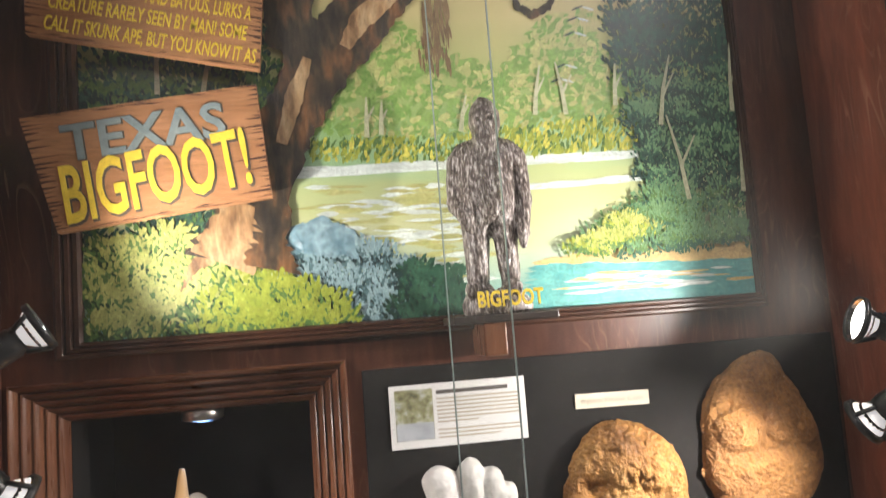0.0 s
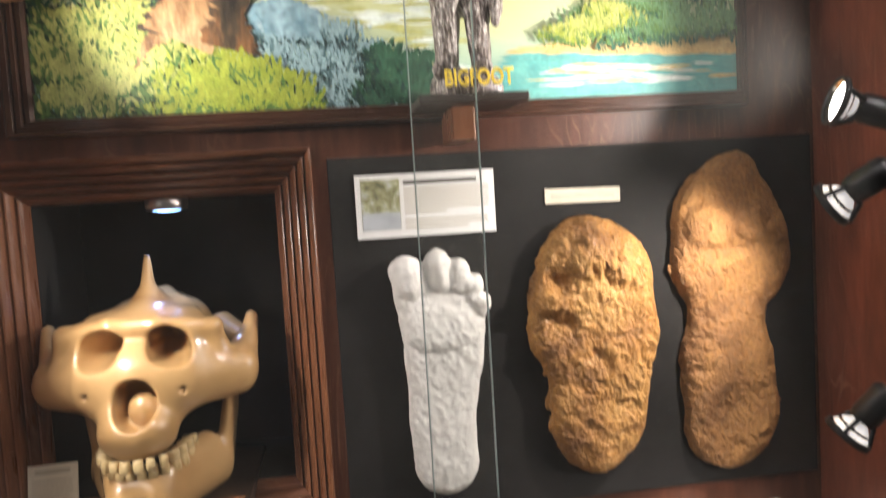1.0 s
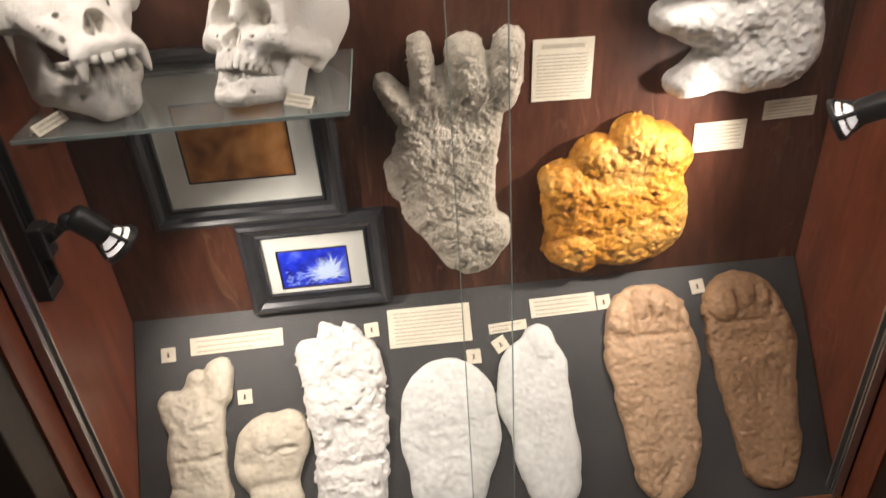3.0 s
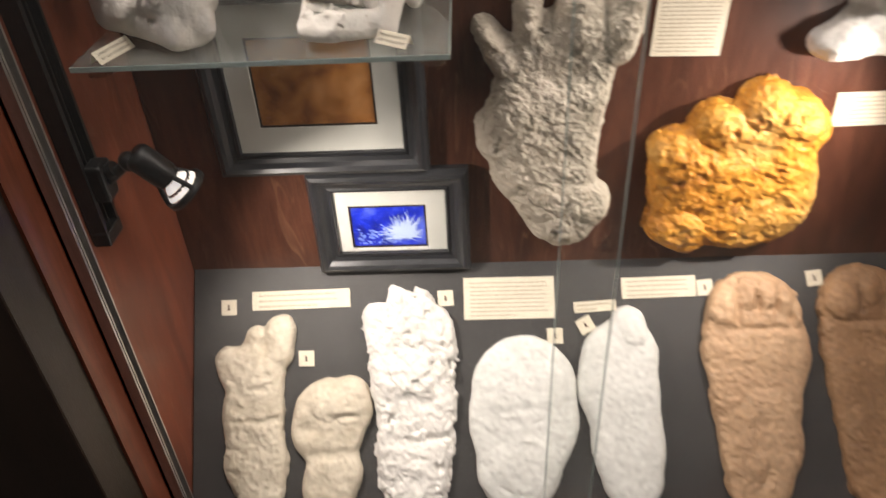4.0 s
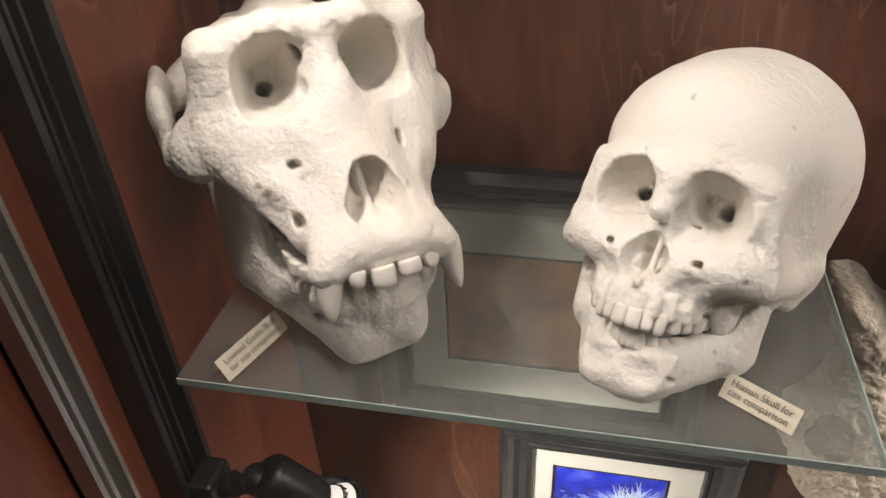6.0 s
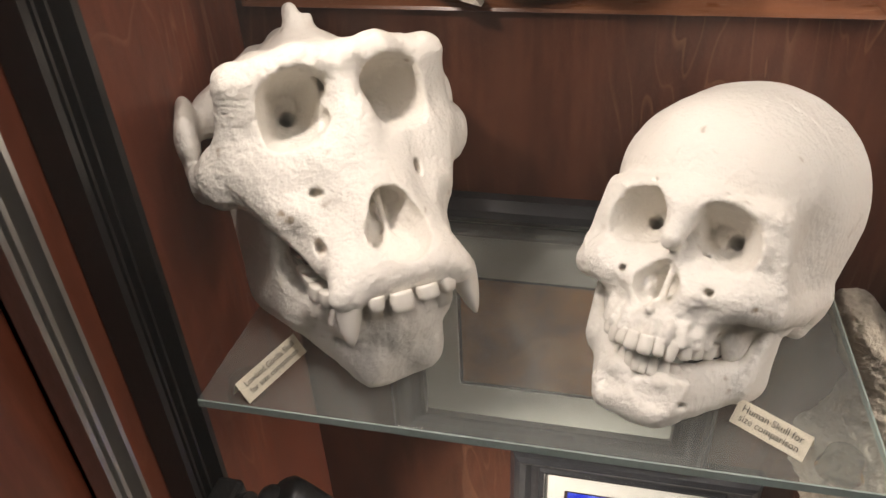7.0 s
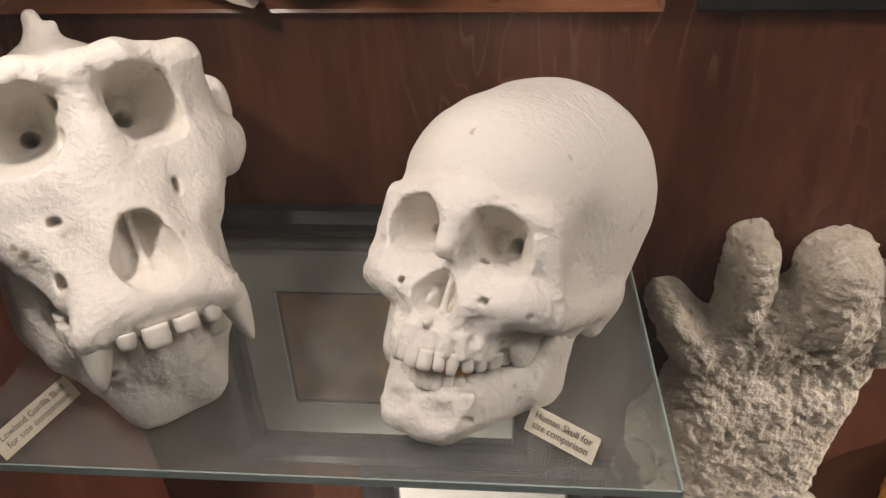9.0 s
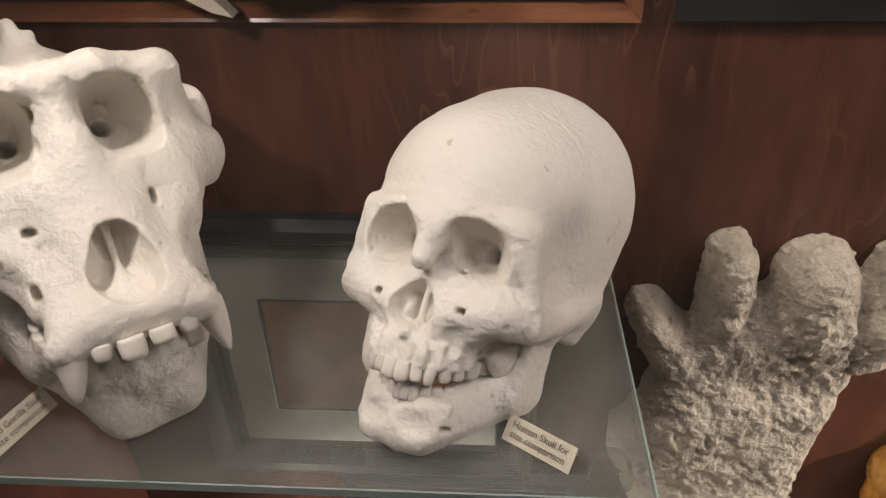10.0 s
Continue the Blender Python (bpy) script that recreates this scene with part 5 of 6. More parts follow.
card(on_wall(0.620, 0.9205, 0.0, 1.5), 0.077, 0.030, PAPER, "cream typed card below the knuckle cast", 5)
card(on_wall(0.437, 1.1835, 0.0, -0.5), 0.072, 0.033, PAPER, "cream typed card above the knuckle cast", 2, True)
for x, s, w, h, t, rows, what in ((-0.245, 0.040, 0.148, 0.028, 1, 3, "long"), (0.066, 0.045, 0.134, 0.062, 0, 9, "large"), (0.192, 0.060, 0.062, 0.016, 3, 2, "small"), (0.286, 0.034, 0.108, 0.031, 1, 4, "long")):
    card(on_board(x, s, 0.0, t), w, h, PAPER, what + " cream printed card on the sloping board", rows, ink=FAINT_INK, group="cards on the board")
for x, s, t in ((-0.354, 0.050, 1), (-0.237, 0.128, 1), (-0.028, 0.043, 3), (0.132, 0.102, 1), (0.177, 0.087, 28), (0.353, 0.036, 4), (0.511, 0.026, 6)):
    ob = card(on_board(x, s, 0.001, t), 0.023, 0.023, PAPER, "small square cream number card on the board", 0, group="number cards")
    part("print", bars([(-0.0014, -0.004, 0.0012, 0.004), (-0.003, -0.004, 0.003, -0.003)], 0.0026), SIGN_BURN, ob, "small dark mark")


# ---- framed pictures ----
def framed(m, x0, z0, x1, z1, rail, mat_in, picture, label):
    """Moulded frame, white mat with an opening, and a picture; u, v from the middle."""
    root = thing("framed_picture", m, label, "picture", "framed pictures")
    prof = ((0.0, 0.0), (0.0, 0.010), (0.15, 0.019), (0.30, 0.021), (0.45, 0.018), (0.60, 0.012), (0.80, 0.010), (0.88, 0.012), (0.96, 0.012), (1.0, 0.007), (1.0, 0.0))
    cs = ((x0, z0, 1, 1), (x1, z0, -1, 1), (x1, z1, -1, -1), (x0, z1, 1, -1))
    for i in range(4):
        a, b = cs[i], cs[(i + 1) % 4]
        bm = bmesh.new()
        last = None
        for t, w in prof:
            cur = [bm.verts.new((c[0] + c[2] * t * rail, c[1] + c[3] * t * rail, w)) for c in (a, b)]
            if last:
                bm.faces.new((last[0], last[1], cur[1], cur[0]))
            last = cur
        ob = part("frame_rail", bm, FRAME_BLACK, root, smooth=False)
    mx0, mz0, mx1, mz1 = mat_in
    bm = bmesh.new()
    o = [bm.verts.new((x, z, 0.0065)) for x, z in ((x0 + rail, z0 + rail), (x1 - rail, z0 + rail), (x1 - rail, z1 - rail), (x0 + rail, z1 - rail))]
    i2 = [bm.verts.new((x, z, 0.0065)) for x, z in ((mx0, mz0), (mx1, mz0), (mx1, mz1), (mx0, mz1))]
    i3 = [bm.verts.new((v.co.x + (0.001 if v.co.x < (mx0 + mx1) / 2 else -0.001), v.co.y + (0.001 if v.co.y < (mz0 + mz1) / 2 else -0.001), 0.0045)) for v in i2]
    for k in range(4):
        bm.faces.new((o[k], o[(k + 1) % 4], i2[(k + 1) % 4], i2[k]))
        bm.faces.new((i2[k], i2[(k + 1) % 4], i3[(k + 1) % 4], i3[k]))
    part("mat", bm, MAT_WHITE, root, "off-white picture mat")
    bm = bmesh.new()
    bd = 0.0032
    for u0, v0, u1, v1 in ((mx0, mz0, mx1, mz0 + bd), (mx0, mz1 - bd, mx1, mz1), (mx0, mz0 + bd, mx0 + bd, mz1 - bd), (mx1 - bd, mz0 + bd, mx1, mz1 - bd)):
        box(u0, v0, 0.004, u1, v1, 0.0056, bm=bm)
    part("liner", bm, DARK_WOOD, root, "dark inner liner")
    part("print_sheet", box(mx0 + bd, mz0 + bd, 0.0035, mx1 - bd, mz1 - bd, 0.0045), picture, root)
    gz = part("glazing", box(x0 + rail, z0 + rail, 0.0072, x1 - rail, z1 - rail, 0.0080), glass("picture_glass", (0.99, 0.99, 0.99), 0.7), root)
    gz.visible_shadow = False
    part("backing", box(x0 + rail * 0.5, z0 + rail * 0.5, 0.0004, x1 - rail * 0.5, z1 - rail * 0.5, 0.003), DARK_WOOD, root)
    return root


RUST = material("rust_print", ((0.15, 0.05, 0.015), (0.42, 0.17, 0.04), (0.56, 0.27, 0.09)), rough=0.5, scale=26, detail=7, fine=0.12, bump=0)
BLUE = material("blue_print", ((0.004, 0.010, 0.22), (0.012, 0.035, 0.62), (0.10, 0.16, 0.80)), rough=0.35, scale=30, detail=4, fine=0.1, bump=0)
framed(on_wall(-0.182, 0.957), -0.143, -0.139, 0.142, 0.128, 0.034, (-0.078, -0.069, 0.077, 0.053), RUST, "black framed rust brown print with a wide off-white mat")
pic = framed(on_wall(-0.101, 0.7375), -0.112, -0.088, 0.112, 0.084, 0.034, (-0.060, -0.049, 0.051, 0.0245), BLUE, "black framed bright blue print with a white burst of fronds")
bm = bmesh.new()
rnd = random.Random(8)
for i in range(150):
    a = rnd.uniform(-0.5, math.pi + 0.5)
    r = rnd.uniform(0.010, 0.038)
    c, s = math.cos(a), math.sin(a)
    cx, cz = 0.018 + rnd.uniform(-0.012, 0.010), -0.024 + rnd.uniform(-0.010, 0.008)
    tip = (max(-0.055, min(0.0465, cx + c * r)), max(-0.044, min(0.0195, cz + s * r)))
    w = 0.0012
    bm.faces.new([bm.verts.new(p) for p in ((cx + s * w, max(-0.044, cz - c * w), 0.0049 + 4e-6 * i), (tip[0], tip[1], 0.0049 + 4e-6 * i), (cx - s * w, max(-0.044, cz + c * w), 0.0049 + 4e-6 * i))])
part("frond_burst", bm, plain("pale_blue_ink", (0.55, 0.68, 0.92), 0.4), pic, "pale printed burst of fronds")
bm = bmesh.new()
for i in range(90):
    cx, cz, r = rnd.uniform(-0.050, 0.012), rnd.gauss(-0.030, 0.008), rnd.uniform(0.001, 0.0035)
    cz = max(-0.041, min(0.005, cz))
    bm.faces.new([bm.verts.new((cx + r * math.cos(k * 1.05), cz + r * 0.7 * math.sin(k * 1.05), 0.0047 + i * 1e-6)) for k in range(6)])
part("printed_foliage", bm, plain("mid_blue_ink", (0.20, 0.30, 0.85), 0.4, var=0.3), pic, "blurred pale blue foliage print")

# ---- in the niche ----
root = thing("skull_base", pose(-0.185, 0.975, 1.275), "dark stained wooden base block under the large skull", "base")
part("block", box(-0.082, -0.040, -0.010, 0.085, 0.175, 0.006, 0.002), DARK_WOOD, root)
part("front_batten", box(-0.078, -0.046, -0.004, 0.082, -0.038, 0.014, 0.002), MOULDING_H, root, "red brown front batten")
ob = part("support_wedge", prism([(-0.030, 0.016), (-0.022, 0.021), (0.022, -0.012), (0.030, -0.021), (0.018, -0.018), (-0.028, 0.006)], 0, 0.012), plain("pale_plastic", (0.60, 0.53, 0.45), 0.5))
ob.matrix_world = Matrix(((1, 0, 0, -0.262), (0, 0, -1, 0.958), (0, 1, 0, 1.252), (0, 0, 0, 1)))
tagged(ob, "pale plastic support wedge leaning under the large skull", "wedge")
ob = card(Matrix.Translation((-0.341, 0.985, 1.297)) @ pose(0, 0, 0, 76, 0, 4), 0.058, 0.076, PAPER, "cream typed card leaning in the niche corner", 11, True, group="")
root = thing("puck_light", pose(-0.190, 1.045, NZ1 - SPLAY), "small steel puck light under the niche top with a blue glow", "light")
bm = lathe(((0.0, 0.0), (0.026, 0.0), (0.027, -0.002), (0.027, -0.012), (0.024, -0.014), (0.0, -0.014)), 28)
part("housing", bm, plain("brushed_steel", (0.5, 0.48, 0.45), 0.3, 0.9), root, smooth=True)
bm = lathe(((0.0195, -0.0146), (0.010, -0.0160), (0.0, -0.0162)), 24)
part("lens", bm, plain("blue_led", (0.30, 0.55, 1.0), emission=10), root, "glowing blue lens", smooth=True)
spot((-0.190, 1.045, 1.632), (-0.20, 1.03, 1.40), 0.9, 110, 1.0, (0.35, 0.5, 1.0), 0.01)


# ---- figurine on its bracket shelf ----
root = thing("bracket_shelf", pose(0.192, 0.905, 1.752), "small dark wooden bracket shelf under the figurine", "shelf")
part("shelf_board", box(-0.062, -0.052, -0.010, 0.064, 0.066, 0.0, 0.002), DARK_WOOD, root)
part("bracket_block", box(-0.022, -0.020, -0.050, 0.006, 0.066, -0.0105, 0.002), MOULDING, root, "red brown wooden bracket block")

FUR = material("painted_fur", ((0.035, 0.024, 0.018), (0.13, 0.10, 0.085), (0.44, 0.40, 0.37)), rough=0.42, scale=170, stretch=(1.5, 1.5, 0.7), detail=7, fine=0.35, bump=0.9, bump_scale=170)


def figurine(m):
    F = Field((-76, -56, -2), (82, 50, 278), 1.5)
    B, L = F.ball, F.limb
    f = join(B((2, 0, 8), (58, 36, 24)), B((-20, -6, 14), (34, 24, 20)), 8)
    f = np.maximum(f, -F.z)
    f = join(f, L((-27, 0, 36), (-24, 0, 116), 17, 26), 6)
    f = join(f, L((26, 6, 36), (20, 2, 116), 15, 25), 6)
    f = cut(f, B((1, 0, 58), (6, 30, 36)), 3)
    f = join(f, L((-26, -2, 34), (-38, -30, 30), 12, 10), 6)
    f = join(f, L((26, 2, 34), (36, -24, 30), 11, 9), 6)
    f = join(f, B((-2, -2, 142), (49, 34, 40)), 12)
    f = join(f, B((0, 2, 180), (50, 33, 40)), 14)
    f = join(f, L((-36, 4, 200), (38, 4, 200), 18, 18), 14)
    f = join(f, L((0, 4, 204), (3, 0, 228), 24, 15), 9)
    f = join(f, L((-50, 4, 190), (-56, 0, 142), 17, 14), 6)
    f = join(f, L((-56, 0, 142), (-38, -28, 118), 13, 11), 5)
    f = join(f, L((-38, -26, 116), (-30, -32, 104), 9, 6), 4)
    f = join(f, L((52, 4, 190), (58, 2, 138), 17, 14), 6)
    f = join(f, L((58, 2, 138), (54, -8, 98), 13, 11), 5)
    f = join(f, L((54, -8, 98), (52, -10, 84), 9, 6), 4)
    f = join(f, B((4, -6, 241), (26, 26, 29)), 5)
    f = join(f, B((4, -2, 256), (15, 18, 14)), 8)
    f = join(f, B((4, -18, 220), (20, 14, 23)), 6)
    f = join(f, L((-8, -24, 246), (17, -24, 246), 5, 5), 4)
    f = join(f, B((5, -27, 236), (6, 6, 6)), 3)
    f = cut(f, L((-5, -29, 240), (-3, -29, 240), 3, 3), 2)
    f = cut(f, L((12, -29, 240), (14, -29, 240), 3, 3), 2)
    G = Field((-76, -56, -2), (82, 50, 278), 1.5)
    G.z = G.z / 3.2
    fur = np.clip((F.z - 24) / 10, 0.35, 1)
    fur = fur * np.where((F.z > 226) & (F.y < -18), 0.25, 1)
    f = f + fur * (1.25 * G.grain(5.0, 61, 2) + 0.8 * F.grain(12, 62, 2))
    ob = solid("figurine", F, f, FUR, None)
    ob.matrix_world = m
    return tagged(ob, "dark silvery brown furry ape-man statuette on a bracket shelf", "statuette")


figurine(pose(0.190, 0.893, 1.752, 0, 0, -14) @ Matrix.Diagonal((0.74, 0.85, 0.99, 1)))
ob = lettering("base_lettering", "BIGFOOT", 0.026, SIGN_YELLOW, None, pose(0, 0, 0), 0.0015, fit=0.078, bold=0.0006)
ob.matrix_world = pose(0.199, 0.8555, 1.7685, 82, 0, -4) @ Matrix.Diagonal((ob.matrix_basis.to_scale().x, 1, 1, 1))
tagged(ob, "raised yellow letters on the statuette's base", "lettering")


# ---- hanging signs ----
def burnt_edge(poly, seed, every=0.006, deep=(0.008, 0.05)):
    """Dark splinter strokes that run in from the two short edges."""
    rnd = random.Random(seed)
    bm = bmesh.new()
    (ax, az), (bx, bz), (cx, cz), (dx, dz) = poly
    for (p, q, r, s) in (((ax, az), (dx, dz), (bx, bz), (cx, cz)), ((bx, bz), (cx, cz), (ax, az), (dx, dz))):
        n = int(math.hypot(q[0] - p[0], q[1] - p[1]) / every)
        for i in range(n):
            t = (i + rnd.uniform(0.1, 0.9)) / n
            e = Vector((p[0] + (q[0] - p[0]) * t, p[1] + (q[1] - p[1]) * t))
            g = Vector((r[0] + (s[0] - r[0]) * t, r[1] + (s[1] - r[1]) * t))
            d = (g - e).normalized()
            k = rnd.uniform(*deep) * rnd.uniform(0.3, 1)
            o = Vector((-d.y, d.x)) * rnd.uniform(0.0008, 0.002)
            bm.faces.new([bm.verts.new((v.x, v.y, 0.0122)) for v in (e + o, e + d * k, e - o)])
    for (p, q) in (((ax, az), (bx, bz)), ((dx, dz), (cx, cz))):
        for i in range(16):
            t = rnd.uniform(0.02, 0.9)
            e, d = Vector(p) + (Vector(q) - Vector(p)) * t, (Vector(q) - Vector(p)).normalized()
            inward = (Vector(((ax + cx) / 2, (az + cz) / 2)) - e).normalized() * rnd.uniform(0.001, 0.006)
            a, b = e + inward * 0.4, e + d * rnd.uniform(0.01, 0.05) + inward
            if t < 0.82:
                bm.faces.new([bm.verts.new((v.x, v.y, 0.0122)) for v in (a, b, (a + b) / 2 + inward * 0.4)])
    return bm


def sign(m, poly, label, seed):
    root = thing("wooden_sign", m, label, "sign", "wooden signs")
    part("board", prism(poly, 0.0, 0.012), SIGN_WOOD, root)
    part("burnt_edges", burnt_edge(poly, seed), SIGN_BURN, root, "dark scorched splinter marks")
    bm = bmesh.new()
    for u, v in ((poly[0][0] * 0.6, poly[0][1] * 0.5), (poly[1][0] * 0.6, poly[1][1] * 0.5)):
        box(u - 0.01, v - 0.01, -0.030, u + 0.01, v + 0.01, 0.0, bm=bm)
    part("spacer", bm, DARK_WOOD, root, "dark wooden spacers behind the board")
    return root


SX, SZ = -0.2145, 1.973
low_sign = sign(on_wall(SX, SZ, 0.030), [(-0.153, 0.055), (0.127, 0.089), (0.140, -0.056), (-0.112, -0.087)], "scorched wooden board with painted yellow and grey lettering", 2)
lettering("lettering", "TEXAS", 0.062, SIGN_SHADOW, low_sign, pose(-0.0075, 0.0310, .0124, 0, 0, 7.2), 0.0004, fit=0.196, bold=0.0022)
lettering("lettering", "TEXAS", 0.062, SIGN_BLUE, low_sign, pose(-0.0085, 0.0310, .0130, 0, 0, 7.2), 0.0004, fit=0.193, bold=0.0012)
lettering("lettering", "BIGFOOT!", 0.100, SIGN_SHADOW, low_sign, pose(0.0055, -0.0280, .0124, 0, 0, 10.5), 0.0004, fit=0.226, bold=0.0030, shear=0.08)
lettering("lettering", "BIGFOOT!", 0.100, SIGN_YELLOW, low_sign, pose(0.0035, -0.0260, .0132, 0, 0, 10.5), 0.0005, fit=0.224, bold=0.0016, shear=0.08)
UX, UZ = -0.212, 2.21
up_sign = sign(on_wall(UX, UZ, 0.030), [(-0.150, 0.165), (0.150, 0.105), (0.130, -0.130), (-0.146, -0.076)], "scorched wooden board with rows of yellow painted lettering", 6)
lettering("lettering", "CALL IT SKUNK APE, BUT YOU KNOW IT AS", 0.026, SIGN_YELLOW, up_sign, pose(0.0010, -0.0880, .0128, 0, 0, -11.5), 0.0004, fit=0.256, bold=0.0004)
lettering("lettering", "CREATURE RARELY SEEN BY MAN! SOME", 0.026, SIGN_YELLOW, up_sign, pose(-0.0010, -0.0590, .0128, 0, 0, -11.5), 0.0004, fit=0.240, bold=0.0004)
lettering("lettering", "AND BAYOUS, LURKS A", 0.026, SIGN_YELLOW, up_sign, pose(0.0600, -0.0440, .0128, 0, 0, -11.5), 0.0004, fit=0.130, bold=0.0004)
part("lettering_rows", bars([(-0.11, 0.068, 0.10, 0.078), (-0.11, 0.100, 0.09, 0.110)], 0.0126), SIGN_YELLOW, up_sign)


# ---- landscape painting ----
PX, PZ, PW, PH = -0.310, 1.755, 0.881, 0.665
painting = thing("landscape_painting", on_wall(PX, PZ, 0.003), "painted swamp landscape with leaning tree, lake and bushes, dark frame", "painting")


def paint(name, a, b, var=0.18, scale=60, rough=0.42):
    return material(name, (a, b), rough=rough, scale=scale, detail=6, fine=var, bump=0.3, bump_scale=220, island=0.14)


def canvas_paint():
    """Glowing sky down to water: tones laid in broad horizontal passages."""
    m = material("canvas_ground", ((0.4, 0.4, 0.2), (0.5, 0.5, 0.3)), rough=0.42, scale=20, bump=0.3, bump_scale=250)
    n, l = m.node_tree.nodes, m.node_tree.links
    b = n["Principled BSDF"]
    tc = n.new("ShaderNodeTexCoord")
    sep = n.new("ShaderNodeSeparateXYZ")
    no = n.new("ShaderNodeTexNoise")
    no.inputs["Scale"].default_value, no.inputs["Detail"].default_value = 7, 6
    mp = n.new("ShaderNodeMapping")
    mp.inputs["Scale"].default_value = (0.6, 2.2, 1)
    l.new(tc.outputs["Object"], mp.inputs["Vector"])
    l.new(mp.outputs["Vector"], no.inputs["Vector"])
    l.new(tc.outputs["Object"], sep.inputs[0])
    ad = n.new("ShaderNodeMath")
    ad.operation = "MULTIPLY_ADD"
    ad.inputs[1].default_value = 0.13
    l.new(no.outputs["Fac"], ad.inputs[0])
    l.new(sep.outputs["Y"], ad.inputs[2])
    mr = n.new("ShaderNodeMapRange")
    mr.inputs["From Min"].default_value, mr.inputs["From Max"].default_value = 0.065, 0.065 + PH
    l.new(ad.outputs[0], mr.inputs["Value"])
    ramp = n.new("ShaderNodeValToRGB")
    stops = ((0.0, (0.16, 0.34, 0.30)), (0.10, (0.40, 0.50, 0.36)), (0.19, (0.52, 0.54, 0.27)), (0.27, (0.44, 0.50, 0.22)), (0.33, (0.30, 0.48, 0.26)), (0.40, (0.24, 0.38, 0.12)), (0.50, (0.36, 0.40, 0.14)), (0.62, (0.54, 0.47, 0.21)), (1.0, (0.50, 0.39, 0.17)))
    e = ramp.color_ramp.elements
    e[0].position, e[0].color = stops[0][0], (*stops[0][1], 1)
    e[1].position, e[1].color = stops[-1][0], (*stops[-1][1], 1)
    for p, c in stops[1:-1]:
        e.new(p).color = (*c, 1)
    l.new(mr.outputs["Result"], ramp.inputs["Fac"])
    l.new(ramp.outputs["Color"], b.inputs["Base Color"])
    return m


part("canvas", box(0, 0, 0, PW, PH, 0.004), canvas_paint(), painting)


def inside(poly, u, v):
    c = False
    for (x0, y0), (x1, y1) in zip(poly, poly[1:] + poly[:1]):
        if (y0 > v) != (y1 > v) and u < (x1 - x0) * (v - y0) / (y1 - y0) + x0:
            c = not c
    return c


class Strokes:
    """Brush dabs gathered by paint."""
    def __init__(self):
        self.v, self.f, self.k = {}, {}, 0

    def dab(self, mat, u, v, length, width, angle, w):
        if not (0.001 < u < PW - 0.001 and 0.001 < v < PH - 0.001):
            return
        vs, fs = self.v.setdefault(mat, []), self.f.setdefault(mat, [])
        c, s = math.cos(angle), math.sin(angle)
        self.k += 1
        i, h = len(vs), w + (self.k % 997) * 4e-7
        for a, b in ((-0.5, 0), (-0.15, 0.5), (0.3, 0.4), (0.5, 0), (0.3, -0.4), (-0.15, -0.5)):
            x, y = a * length, b * width
            vs.append((min(PW, max(0, u + c * x - s * y)), min(PH, max(0, v + s * x + c * y)), h))
        fs.append(tuple(range(i, i + 6)))

    def finish(self, name, label):
        for mat, vs in self.v.items():
            ob = link_mesh(name, vs, self.f[mat], mat, False)
            ob.parent = painting
            ob["label"], ob["kind"] = label, "stuff"


def scatter(st, poly, n, mats, length, width, angle, spread, w, rnd):
    us, vs = [p[0] for p in poly], [p[1] for p in poly]
    done = 0
    while done < n:
        u, v = rnd.uniform(min(us), max(us)), rnd.uniform(min(vs), max(vs))
        done += 1
        if inside(poly, u, v):
            st.dab(rnd.choice(mats), u, v, length * rnd.uniform(0.6, 1.4), width * rnd.uniform(0.7, 1.3), angle + rnd.uniform(-spread, spread), w)


def clumps(st, poly, n, radius, tones, w, rnd, leaf=0.009, per=46):
    """Round bushes, dark below and bright where the light falls, nearer ones lower down."""
    us, vs = [p[0] for p in poly], [p[1] for p in poly]
    spots_ = []
    while len(spots_) < n:
        u, v = rnd.uniform(min(us), max(us)), rnd.uniform(min(vs), max(vs))
        if inside(poly, u, v):
            spots_.append((v, u))
    for i, (v, u) in enumerate(sorted(spots_, reverse=True)):
        r = radius * rnd.uniform(0.6, 1.3)
        base = w + 0.0016 * i / n
        for j in range(per):
            a, q = rnd.uniform(0, 2 * math.pi), math.sqrt(rnd.random())
            x, y = r * q * math.cos(a), r * 0.7 * q * math.sin(a)
            lit = (y / (0.7 * r) + 0.35 * x / r + 0.6 * j / per - 0.15 + rnd.uniform(-0.35, 0.35))
            t = tones[0] if lit < -0.1 else tones[1] if lit < 0.45 else tones[2]
            st.dab(t, u + x, v + y, leaf * rnd.uniform(0.6, 1.3), leaf * 0.42, math.pi / 2 - x / r * 0.9 + rnd.uniform(-0.5, 0.5), base + 0.0003 * j / per)


